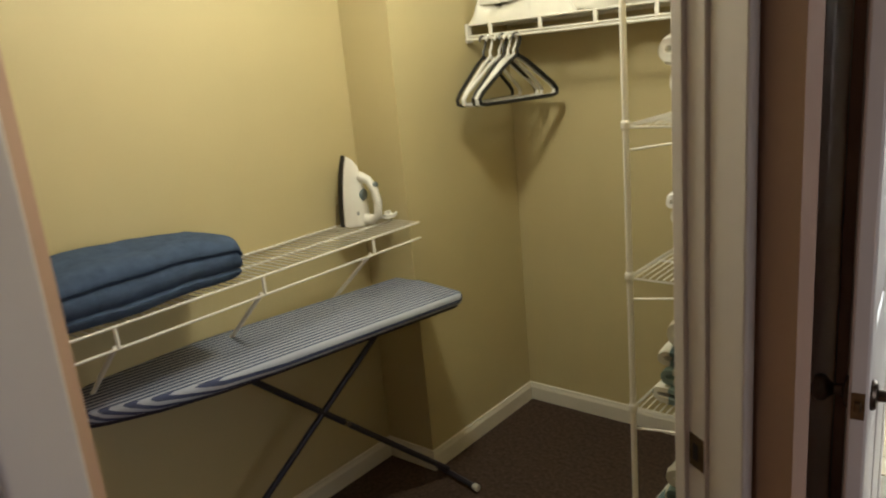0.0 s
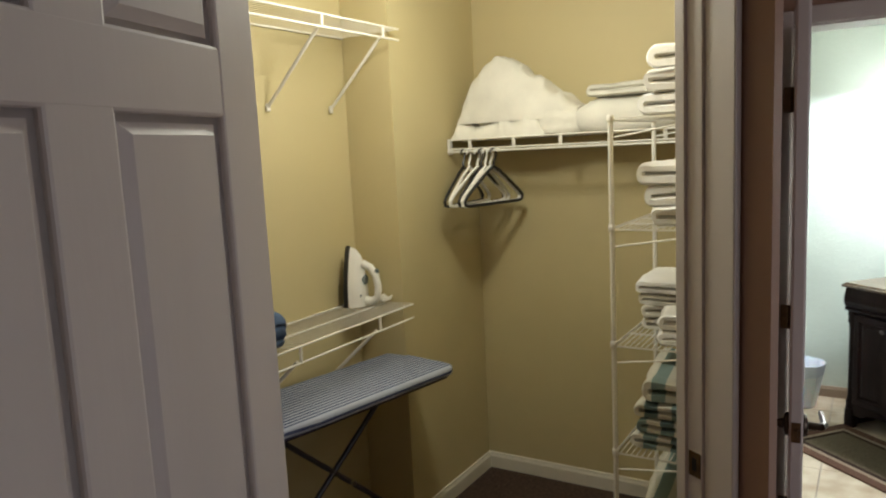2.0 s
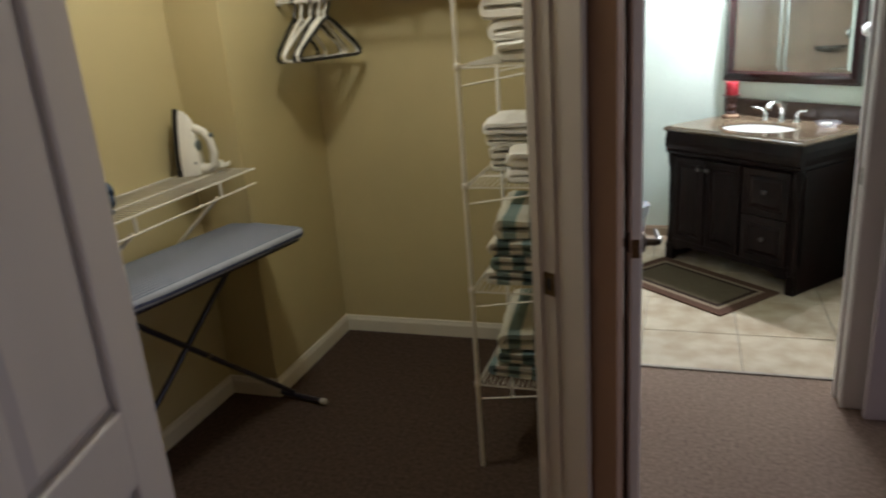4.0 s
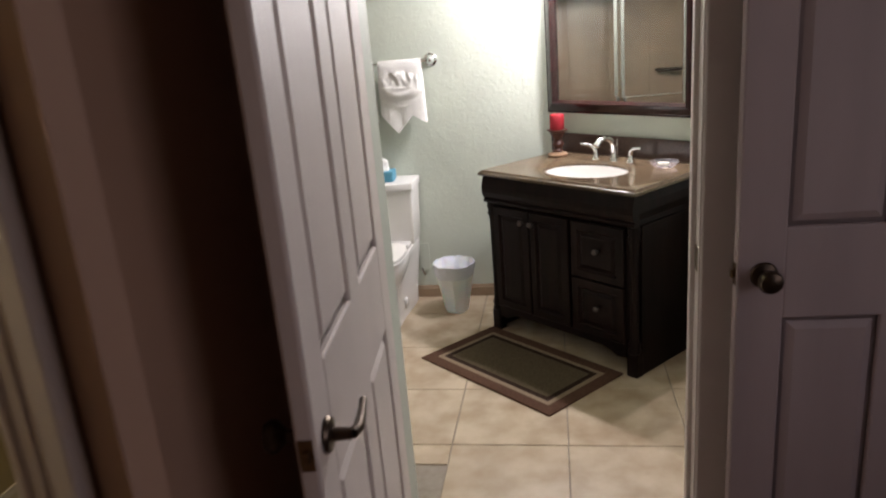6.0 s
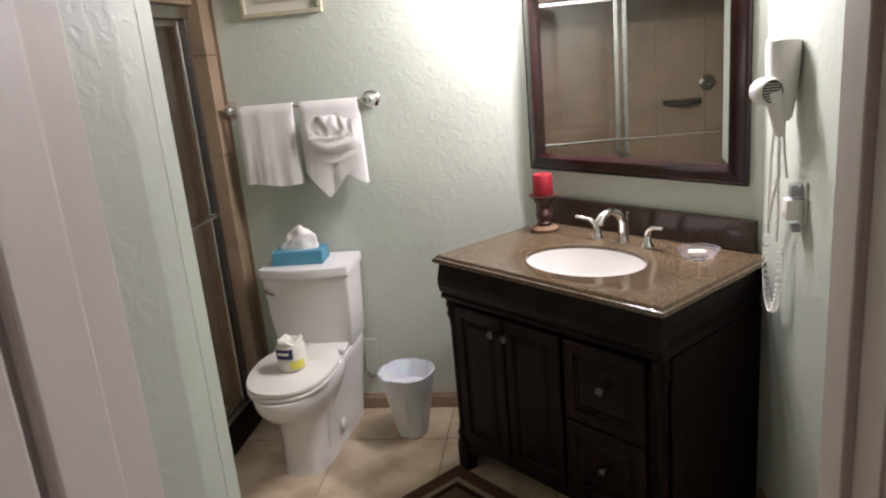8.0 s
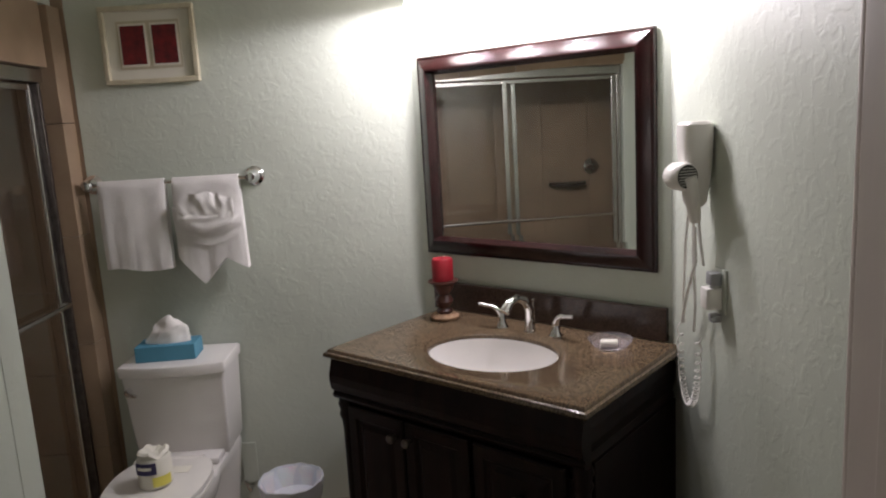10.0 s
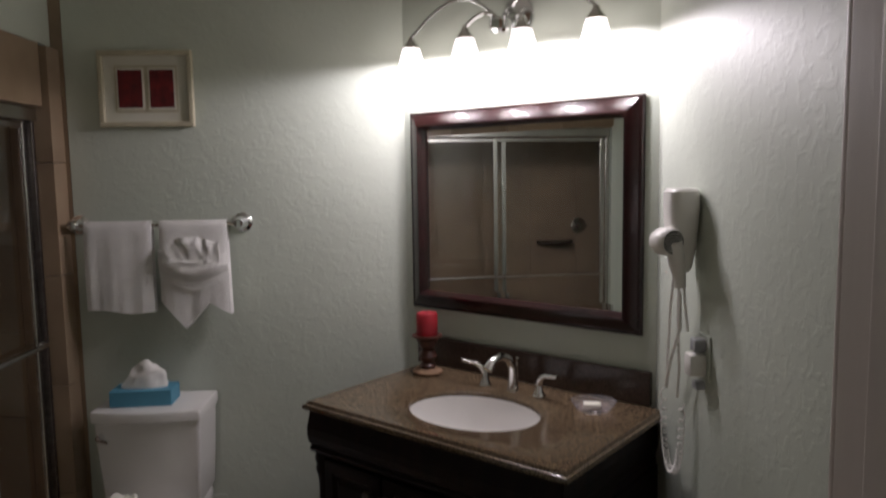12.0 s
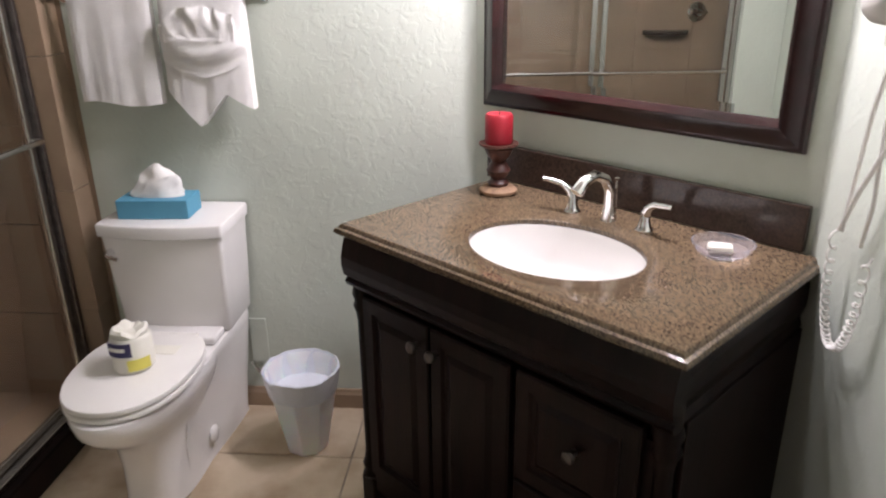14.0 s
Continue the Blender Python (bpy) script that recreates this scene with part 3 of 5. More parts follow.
# storage rack by the doorway
rack = thing("wire_rack", "tall white wire rack stacked with towels", "rack")
RX0, RX1, RY0, RY1 = -0.385, -0.115, 0.520, 1.04
RZ = [0.345, 0.708, 1.079, 1.466, 1.815]
for x in (RX0, RX1):
    for y in (RY0, RY1):
        part("post", tube([(x, y, 0.0), (x, y, 1.825)], 0.0085), M_WIRE, rack)
for z in RZ:
    sh = part("shelf", tube([(RX0, RY0, z - 0.005), (RX1, RY0, z - 0.005), (RX1, RY1, z - 0.005), (RX0, RY1, z - 0.005)], 0.0035, None, 6, True), M_WIRE, rack)
    for k in range(16):
        x = RX0 + (RX1 - RX0) * k / 15
        part("wire", tube([(x, RY0, z), (x, RY1, z)], 0.0018, None, 5), M_WIRE, sh)
    for k in (1, 2):
        y = RY0 + (RY1 - RY0) * k / 3
        part("rod", tube([(RX0, y, z - 0.005), (RX1, y, z - 0.005)], 0.0035, None, 6), M_WIRE, sh)
    for y in (RY0, RY1):
        part("cross_brace", tube([(RX0, y, z - 0.062), (RX1, y, z - 0.022)], 0.003), M_WIRE, sh)
    for y in (RY0, RY1):
        part("collar", lathe([(0.0095, -0.012), (0.012, -0.006), (0.012, 0.006), (0.0095, 0.012)], 10, centre=(RX0, y, z)), M_WIRE, sh)


def folded(name, label, cx, cy, z, w, d, t, material, group, seed, turn=0.0, cat="towel", shift=0.0):
    """A thick cloth doubled over: a band that runs in along the bottom, turns round at the side -x and comes back on top."""
    th = t * 0.494
    r = (t - th) / 2
    mid = []
    for k in range(7):
        mid.append((w / 2 - (w - t / 2) * k / 7, th / 2, 0, -1))
    for k in range(9):
        a = -math.pi / 2 - math.pi * k / 8
        mid.append((-w / 2 + t / 2 + r * math.cos(a), t / 2 + r * math.sin(a), math.cos(a), math.sin(a)))
    for k in range(1, 8):
        mid.append((-w / 2 + t / 2 + (w - t / 2) * k / 7, t - th / 2, 0, 1))
    n = 18
    rings = []
    for j in range(n + 1):
        q = abs(2 * j / n - 1)
        e = max(0.0, (q - 0.84) / 0.16)
        edge = 0.50 + 0.50 * math.sqrt(max(0.0, 1 - e * e))
        ring = []
        for sgn in (1, -1):
            for x, zz, nx, nz in mid[::sgn]:
                ring.append((x + sgn * nx * th / 2 * edge, -d / 2 + d * j / n, zz + sgn * nz * th / 2 * edge))
        rings.append(ring)
    bm = loft(rings)
    for v in bm.verts:
        q = Vector((v.co.x * 7 + seed, v.co.y * 7, v.co.z * 8))
        dv = noise.noise_vector(q) * 0.019 + noise.noise_vector(q * 3) * 0.005
        lift = min(1.0, v.co.z / 0.02)
        v.co += Vector((dv.x + shift, dv.y, dv.z * 0.6 * lift))
        v.co.z = max(0.0005, v.co.z)
    return part(name, bm, material, None, label, True, pose(cx, cy, z, 0, 0, turn) @ Matrix.Translation((-shift, 0, 0)), "", group, cat)


zt = RZ[4] + 0.003
for i, h in enumerate((0.068, 0.074, 0.076)):
    folded("folded_towel", "thick white terry bath towel folded on the rack top", -0.202 + 0.006 * i, 0.78, zt, 0.215, 0.44, h, M_TOWEL, "towels on the rack", i * 2.7 + 1.3, 3 * i - 3)
    zt += h * 0.99
zt = RZ[3] + 0.003
for i, h in enumerate((0.062, 0.068, 0.072)):
    folded("folded_towel", "white terry bath towel folded on the rack", -0.198 - 0.004 * i, 0.76, zt, 0.190 + 0.010 * i, 0.42, h, M_TOWEL, "towels on the rack", i * 3.1 + 4.1, 5 - 4 * i)
    zt += h * 0.99
zt = RZ[2] + 0.003
for i, h in enumerate((0.044, 0.046, 0.042, 0.048)):
    folded("folded_towel", "cream hand towel folded on the rack", -0.232 - 0.006 * i, 0.87, zt, 0.23 + 0.010 * i, 0.30, h, M_LINEN if i < 3 else M_TOWEL, "towels on the rack", i * 2.3 + 8.2, 4 * (i % 2) - 2)
    zt += h * 0.99
zt = RZ[2] + 0.003
for i, h in enumerate((0.05, 0.055)):
    folded("folded_towel", "small white hand towel folded at the shelf front", -0.190, 0.625, zt, 0.15, 0.16, h, M_TOWEL, "towels on the rack", i * 2.3 + 18.2, 3 * i)
    zt += h * 0.99
for lv in (1, 0):
    zt = RZ[lv] + 0.003
    for i, h in enumerate((0.052, 0.055, 0.058) if lv else (0.055, 0.055)):
        folded("folded_towel", "striped green and white beach towel in a stack", -0.228 + 0.01 * (i % 2), 0.79, zt, 0.235 - 0.012 * (i % 2), 0.44, h, M_WRAP, "towels on the rack", i * 2.1 + 12.0 + lv, 3 * i - 3, shift=0.055 * i + 0.02 * lv)
        zt += h * 0.99
    top = folded("folded_towel", "green and white striped beach towel draped over a stack", -0.222, 0.80, zt, 0.235, 0.45, 0.075, M_WRAP, "towels on the rack", 15.0 + lv, 5, shift=0.03)


# bedding on the shelf
def soft(name, label, cx, cy, z, a, b, h, material, seed, amp=0.03, freq=5.0, p=2.6, category="bedding", lean=(0, 0)):
    bm = bmesh.new()
    rings = []
    for k in range(13):
        t = k / 12
        s = (1 - abs(2 * t - 0.7) ** 2.6 * (0.30 if t < 0.35 else 0.36)) if t < 0.98 else 0.18
        s = max(0.12, s)
        rings.append([(x + lean[0] * t, y + lean[1] * t, zz) for x, y, zz in superring(0, 0, a * s, b * s, h * t, 40, p)])
    loft(rings, bm)
    for v in bm.verts:
        q = v.co * freq + Vector((seed, -seed, seed * 0.5))
        n1 = noise.noise_vector(q) * amp
        n2 = noise.noise_vector(q * 3.1) * amp * 0.35
        v.co += Vector((n1.x + n2.x, (n1.y + n2.y) * 0.6, n1.z + n2.z))
        v.co.z = max(0.001, v.co.z)
    return part(name, bm, material, None, label, True, pose(cx, cy, z), "", "", category)


ZS = 1.789


def heap(name, label, x0, x1, y0, y1, z, ridge, material, seed, amp=0.02, category="bedding"):
    """A slumped cloth heap; ridge: pairs of place along its length (0 to 1) and height."""
    bm = bmesh.new()
    nx, ny = 54, 26
    def height(t):
        for (a, ha), (b, hb) in zip(ridge, ridge[1:]):
            if t <= b:
                k = (t - a) / (b - a)
                return ha + (hb - ha) * k * k * (3 - 2 * k)
        return ridge[-1][1]
    top, low = [], []
    for i in range(nx + 1):
        t = i / nx
        row, base = [], []
        for j in range(ny + 1):
            s = j / ny
            side = (1 - abs(2 * s - 1) ** 2.6) ** 0.62
            hh = height(t) * side
            q = Vector((t * 4.5 + seed, s * 2.2, seed))
            crease = 1 - abs(noise.noise(q * 1.7)) * 2
            wr = amp * (noise.noise(q) + 0.9 * crease ** 3 ) * min(1.0, hh * 9)
            bulge = 0.012 * noise.noise(Vector((t * 6, s * 3, seed + 3)))
            row.append(bm.verts.new((x0 + (x1 - x0) * t + bulge, y0 + (y1 - y0) * s + bulge * 0.5, max(0.003, hh + wr))))
            base.append(bm.verts.new((x0 + (x1 - x0) * t + bulge, y0 + (y1 - y0) * s + bulge * 0.5, 0.0)))
        top.append(row)
        low.append(base)
    for i in range(nx):
        for j in range(ny):
            bm.faces.new((top[i][j], top[i + 1][j], top[i + 1][j + 1], top[i][j + 1]))
            bm.faces.new((low[i][j + 1], low[i + 1][j + 1], low[i + 1][j], low[i][j]))
    for i in range(nx):
        bm.faces.new((low[i][0], low[i + 1][0], top[i + 1][0], top[i][0]))
        bm.faces.new((low[i + 1][ny], low[i][ny], top[i][ny], top[i + 1][ny]))
    for j in range(ny):
        bm.faces.new((low[0][j + 1], low[0][j], top[0][j], top[0][j + 1]))
        bm.faces.new((low[nx][j], low[nx][j + 1], top[nx][j + 1], top[nx][j]))
    return part(name, bm, material, None, label, True, pose(0, 0, z), "", "", category)


heap("rumpled_pillow", "rumpled cream pillow heaped on the wire shelf", -1.405, -0.79, 1.345, 1.60, ZS + 0.070, [(0, 0.03), (0.04, 0.14), (0.10, 0.22), (0.19, 0.285), (0.29, 0.305), (0.40, 0.285), (0.62, 0.195), (0.80, 0.115), (0.93, 0.065), (1, 0.02)], M_LINEN, 3.3, 0.016, "pillow")
heap("crumpled_sheet", "crumpled cream sheet under a pillow", -1.435, -0.95, 1.318, 1.60, ZS, [(0, 0.02), (0.06, 0.10), (0.2, 0.07), (0.55, 0.085), (0.85, 0.11), (1, 0.01)], M_LINEN, 7.7, 0.050, "sheet")
soft("crumpled_sheet", "crumpled cream sheet end hanging at the shelf edge", -0.90, 1.41, ZS, 0.13, 0.085, 0.13, M_LINEN, 9.2, 0.028, 13, 2.3, "sheet")
soft("folded_duvet", "thick folded white duvet on the wire shelf", -0.60, 1.46, ZS, 0.245, 0.135, 0.155, M_LINEN, 12.4, 0.014, 5, 3.6, "duvet")
folded("folded_towel", "folded white pillowcases lying on a duvet", -0.62, 1.44, ZS + 0.150, 0.30, 0.20, 0.05, M_LINEN, "linen on the shelf", 21.0, 0)
soft("crumpled_cloth", "crumpled white cloth on a folded duvet", -0.47, 1.44, ZS + 0.150, 0.045, 0.06, 0.10, M_LINEN, 5.5, 0.016, 16, 2.2, "cloth")


def hanger(label, material, m):
    bm = bmesh.new()
    hook = [(0.0, 0, -0.075), (0.0, 0, -0.052), (0.012, 0, -0.036), (0.021, 0, -0.014), (0.016, 0, 0.004), (0.0, 0, 0.0102), (-0.016, 0, 0.004), (-0.021, 0, -0.012)]
    tube(hook, [0.006, 0.0055, 0.005, 0.0042, 0.0045, 0.0045, 0.0045, 0.004], bm, 8)
    loop = [(0, 0, -0.072), (0.05, 0, -0.100), (0.12, 0, -0.150), (0.185, 0, -0.198), (0.207, 0, -0.222), (0.203, 0, -0.240), (0.180, 0, -0.246), (0, 0, -0.246), (-0.180, 0, -0.246), (-0.203, 0, -0.240), (-0.207, 0, -0.222), (-0.185, 0, -0.198), (-0.12, 0, -0.150), (-0.05, 0, -0.100)]
    tube(loop, 0.0076, bm, 8, True)
    return part("clothes_hanger", bm, material, None, label, True, m, "", "hangers on the rod", "hanger")


for k, (x, t) in enumerate(((-1.345, 3), (-1.312, -2), (-1.268, -7), (-1.248, -3), (-1.226, -8), (-1.200, -11), (-1.182, -14))):
    w = k in (1, 2, 4, 5)
    hanger("white plastic tube clothes hanger" if w else "black plastic tube clothes hanger", M_PLASTIC if w else M_BLACK, pose(x - 0.018, 1.30, 1.727, 0, 0, 90 + t + 4 * math.sin(k * 2.1)))

# ironing board
board = thing("ironing_board", "narrow ironing board with blue ticking cover standing open", "ironing board")
axis0, axis1 = Vector((-1.362, 0.860, 0)), Vector((-1.617, -0.50, 0))
L = (axis1 - axis0).length
ang = math.atan2((axis0 - axis1).y, (axis0 - axis1).x) - math.pi / 2
MB = Matrix.Translation(axis0) @ Matrix.Rotation(ang, 4, "Z")
board.matrix_world = MB
outl = []
for k in range(9):
    t = math.pi / 2 * k / 8
    outl.append((0.195 - 0.045 + 0.045 * math.cos(t), -0.045 + 0.045 * math.sin(t)))
left = [(-x, y) for x, y in outl[::-1]]
side = [(-0.195, -0.30), (-0.195, -0.74), (-0.186, -0.94), (-0.155, -1.12), (-0.11, -1.25), (-0.06, -1.34), (-0.02, -1.37)]
ring = outl + left + side + [(-x, y) for x, y in side[::-1]]
bm = bmesh.new()
rings = []
for dz, s in ((0.0, 0.955), (0.004, 0.985), (0.014, 1.0), (0.028, 1.0), (0.036, 0.985), (0.040, 0.95)):
    rings.append([(x * s, (y + 0.6) * (1 - (1 - s) * 0.3) - 0.6, 0.795 + dz) for x, y in ring])
loft(rings, bm)
bmesh.ops.triangulate(bm, faces=[f for f in bm.faces if len(f.verts) > 4])
part("padded_cover", bm, M_BOARD, board, "blue and white ticking cover", True)
part("steel_deck", prism([(x * 0.9, y * 0.985 - 0.01) for x, y in ring], 0.782, 0.795), M_NAVY, board)
part("leg", tube([(0.0, -0.86, 0.785), (0.0, -0.02, 0.035)], 0.0115), M_NAVY, board, "dark navy tube leg")
part("leg", tube([(0.0, -0.20, 0.785), (0.0, -1.12, 0.03)], 0.0115), M_NAVY, board, "dark navy tube leg")
ft = part("foot_bar", tube([(-0.185, -0.02, 0.022), (0.165, -0.02, 0.022)], 0.011), M_NAVY, board)
for x in (-0.19, 0.17):
    part("foot_cap", lathe([(0.013, -0.012), (0.0145, -0.004), (0.0145, 0.010), (0.011, 0.014)], 12), M_RUBBER, ft, "pale rubber foot cap", True, Matrix.Translation((x, -0.02, 0.022)) @ Matrix.Rotation(radians(90), 4, "Y"))
ft = part("foot_bar", tube([(-0.10, -1.12, 0.022), (0.12, -1.12, 0.022)], 0.011), M_NAVY, board)
part("pivot", tube([(-0.02, -0.46, 0.43), (0.02, -0.46, 0.43)], 0.012), M_STEEL, board)

# folded blue blanket on the low shelf: three thick folds, the upper ones drawn back from the edge
rings = []
for j in range(29):
    v = j / 28
    y = -0.47 + 0.55 * v
    end = math.sqrt(max(0.0, 1 - max(0.0, (abs(2 * v - 1) - 0.86) / 0.14) ** 2))
    ring = []
    for k in range(64):
        a = 2 * math.pi * k / 64
        c, q = math.cos(a), math.sin(a)
        x = math.copysign(abs(c) ** 0.42, c) * 0.150
        z = math.copysign(abs(q) ** 0.62, q) * 0.070 + 0.070
        crease = 0.016 * (math.exp(-((z - 0.047) / 0.0065) ** 2) + math.exp(-((z - 0.094) / 0.0065) ** 2))
        lift = 0.030 * max(0.0, z - 0.07) / 0.07 * math.sin(math.pi * min(1.0, 0.25 + 0.75 * v)) * (1.0 if x < 0.05 else 0.55)
        ring.append(((x - math.copysign(crease, x)) * (0.86 + 0.14 * end), y + 0.02 * (z - 0.07) / 0.07 * (v - 0.5), (z + lift) * (0.72 + 0.28 * end)))
    rings.append(ring)
bm = loft(rings)
for v in bm.verts:
    v.co += noise.noise_vector(v.co * 5) * 0.010 + noise.noise_vector(v.co * 17) * 0.003
    v.co.z = max(0.001, v.co.z)
part("folded_blanket", bm, M_BLUE, None, "thick slate blue fleece blanket folded on the wire shelf", True, pose(-1.535, -0.015, 1.079), "", "", "blanket")

# steam iron standing on its heel
iron = thing("steam_iron", "white steam iron standing upright on the wire shelf", "iron", m=pose(-1.590, 0.745, 1.079, 0, 0, 104))


def sole(w, h, n=10):
    pts = []
    for k in range(n + 1):
        t = k / n
        pts.append((w / 2 * math.cos(t * math.pi / 2) ** 0.8 if k < n else 0.0, h * t))
    return pts


def iron_slice(w, h, y):
    right = sole(w, h)
    return [(x, y, z) for x, z in right] + [(-x, y, z) for x, z in right[-2::-1]]


part("soleplate", loft([iron_slice(0.115, 0.262, 0.066), iron_slice(0.120, 0.267, 0.060), iron_slice(0.117, 0.264, 0.044)]), M_BLACK, iron, "dark soleplate edge", True)
part("body", loft([iron_slice(0.116, 0.262, 0.043), iron_slice(0.112, 0.252, 0.02), iron_slice(0.092, 0.225, -0.005), iron_slice(0.06, 0.18, -0.018)]), M_PLASTIC, iron, "glossy white body", True)
part("handle", tube([(0, -0.010, 0.022), (0, -0.045, 0.018), (0, -0.072, 0.035), (0, -0.078, 0.085), (0, -0.068, 0.135), (0, -0.045, 0.170), (0, -0.010, 0.185)], [0.022, 0.020, 0.017, 0.016, 0.016, 0.017, 0.020], n=12), M_PLASTIC, iron, "", True)
part("dial", lathe([(0.024, 0), (0.024, 0.006), (0.019, 0.012)], 20), M_GREY, iron, "grey temperature dial", True, Matrix.Translation((0.0, -0.012, 0.115)) @ Matrix.Rotation(radians(90), 4, "X"))
part("steam_button", lathe([(0.011, 0), (0.011, 0.014), (0.008, 0.018)], 14), M_GREY, iron, "", True, Matrix.Translation((0.0, -0.066, 0.150)) @ Matrix.Rotation(radians(70), 4, "X"))
part("fill_cap", lathe([(0.008, 0), (0.008, 0.006), (0.005, 0.008)], 12), M_GREY, iron, "", True, Matrix.Translation((-0.034, -0.004, 0.05)) @ Matrix.Rotation(radians(90), 4, "X"))
bm = bmesh.new()
cord = [(0.02, -0.06, 0.02)]
for k in range(26):
    t = k * 0.62
    cord.append((0.055 + 0.032 * math.cos(t) + k * 0.001, -0.085 + 0.022 * math.sin(t), 0.012 + 0.0008 * k))
tube(cord, 0.0042, bm, 7)
part("power_cord", bm, M_PLASTIC, iron, "wrapped white cord", True)


# ---------------------------------------------------------------- bathroom things
vanity = thing("vanity_cabinet", "dark espresso wood vanity cabinet with doors and drawers", "vanity", m=VM)
part("body", box(0.030, 0.915, 0.035, 0.585, 0.11, 0.66), M_ESPRESSO, vanity)
for x0, x1, y0, y1 in ((0.030, 0.915, 0.052, 0.070), (0.030, 0.915, 0.567, 0.585), (0.030, 0.048, 0.071, 0.566), (0.897, 0.915, 0.071, 0.566)):
    part("carcass_rail", box(x0, x1, y0, y1, 0.661, 0.838), M_ESPRESSO, vanity)
# bulged frieze moulding under the counter
prof = [(0.030, 0.700), (0.018, 0.705), (0.012, 0.716), (0.020, 0.726), (0.010, 0.735), (0.004, 0.760), (0.004, 0.785), (0.012, 0.815), (0.018, 0.838), (0.050, 0.838), (0.050, 0.700)]
part("frieze", loft([[(0.012, y, z) for y, z in prof], [(0.930, y, z) for y, z in prof]]), M_ESPRESSO, vanity)
part("frieze_return", loft([[(x - 0.018 + 0.93, 0.03, z) for x, z in [(0.0, 0.70), (0.012, 0.705), (0.006, 0.726), (0.016, 0.76), (0.016, 0.80), (0.006, 0.838), (-0.03, 0.838), (-0.03, 0.70)]],
                            [(x - 0.018 + 0.93, 0.585, z) for x, z in [(0.0, 0.70), (0.012, 0.705), (0.006, 0.726), (0.016, 0.76), (0.016, 0.80), (0.006, 0.838), (-0.03, 0.838), (-0.03, 0.70)]]]), M_ESPRESSO, vanity)


def carved_post(u):
    prof = [(0.024, 0.11), (0.030, 0.12), (0.024, 0.14), (0.029, 0.155), (0.022, 0.175), (0.019, 0.20), (0.019, 0.60), (0.022, 0.625), (0.029, 0.645), (0.024, 0.66), (0.030, 0.68), (0.026, 0.70)]
    part("corner_post", lathe(prof, 14, centre=(u, 0.048, 0)), M_ESPRESSO, vanity, smooth=True)
    part("foot", prism([(u - 0.028, 0.026), (u + 0.028, 0.026), (u + 0.028, 0.075), (u - 0.028, 0.075)], 0, 0.112, bev=0.006), M_ESPRESSO, vanity)


carved_post(0.040)
carved_post(0.905)
part("side_panel", box(0.9155, 0.928, 0.072, 0.585, 0.0, 0.70, 0.002), M_ESPRESSO, vanity)
part("side_panel", box(0.017, 0.0295, 0.072, 0.585, 0.0, 0.70, 0.002), M_ESPRESSO, vanity)
for u in (0.06, 0.885):
    part("foot", box(u - 0.03, u + 0.03, 0.53, 0.583, 0, 0.11, 0.006), M_ESPRESSO, vanity)
apr = [(0.075, 0.150), (0.870, 0.150), (0.870, 0.085), (0.82, 0.082), (0.78, 0.105), (0.70, 0.118), (0.25, 0.118), (0.165, 0.105), (0.125, 0.082), (0.075, 0.085)]
part("apron", loft([[(u, 0.030, z) for u, z in apr], [(u, 0.048, z) for u, z in apr]]), M_ESPRESSO, vanity)


def raised_front(name, u0, u1, z0, z1, label=""):
    bm = bmesh.new()
    rings = []
    for inset, v in ((0.0, 0.034), (0.0, 0.018), (0.004, 0.014), (0.036, 0.014), (0.042, 0.022), (0.050, 0.022), (0.066, 0.015)):
        inset = min(inset, (z1 - z0) * 0.38)
        rings.append([(u0 + inset, v, z0 + inset), (u1 - inset, v, z0 + inset), (u1 - inset, v, z1 - inset), (u0 + inset, v, z1 - inset)])
    loft(rings, bm)
    return part(name, bm, M_ESPRESSO, vanity, label)


def pull(parent, u, z):
    part("knob", lathe([(0.008, 0), (0.006, 0.010), (0.012, 0.016), (0.015, 0.022), (0.013, 0.028), (0.005, 0.031)], 16), M_PEWTER, parent, "pewter cabinet knob", True, Matrix.Translation((u, 0.014, z)) @ Matrix.Rotation(radians(90), 4, "X"))


dl = raised_front("door", 0.075, 0.315, 0.155, 0.69)
dr = raised_front("door", 0.322, 0.562, 0.155, 0.69)
pull(dl, 0.283, 0.635)
pull(dr, 0.346, 0.635)
for z0, z1 in ((0.425, 0.69), (0.155, 0.418)):
    d = raised_front("drawer", 0.580, 0.872, z0, z1)
    pull(d, 0.735, (z0 + z1) / 2 + 0.012)

# counter slab with a cut-out for the sink
counter = thing("vanity_counter", "brown speckled granite vanity top with a bullnose edge", "countertop", m=VM)
SC, SA, SB = (0.486, 0.252), 0.213, 0.165
N = 64


def counter_ring(inset, z):
    u0, u1, v0, v1 = -0.004 + inset, 0.948 - inset, -0.002 + inset, 0.600 - inset
    pts = []
    for k in range(N):
        a = 2 * math.pi * (k + 0.5) / N
        c, s = math.cos(a), math.sin(a)
        rs = []
        if c > 1e-9:
            rs.append((u1 - SC[0]) / c)
        if c < -1e-9:
            rs.append((u0 - SC[0]) / c)
        if s > 1e-9:
            rs.append((v1 - SC[1]) / s)
        if s < -1e-9:
            rs.append((v0 - SC[1]) / s)
        r = min(rs)
        pts.append([SC[0] + r * c, SC[1] + r * s, z])
    for cu, cv in ((u0, v0), (u1, v0), (u1, v1), (u0, v1)):
        near = min(pts, key=lambda p: (p[0] - cu) ** 2 + (p[1] - cv) ** 2)
        near[0], near[1] = cu, cv
    return [tuple(p) for p in pts]


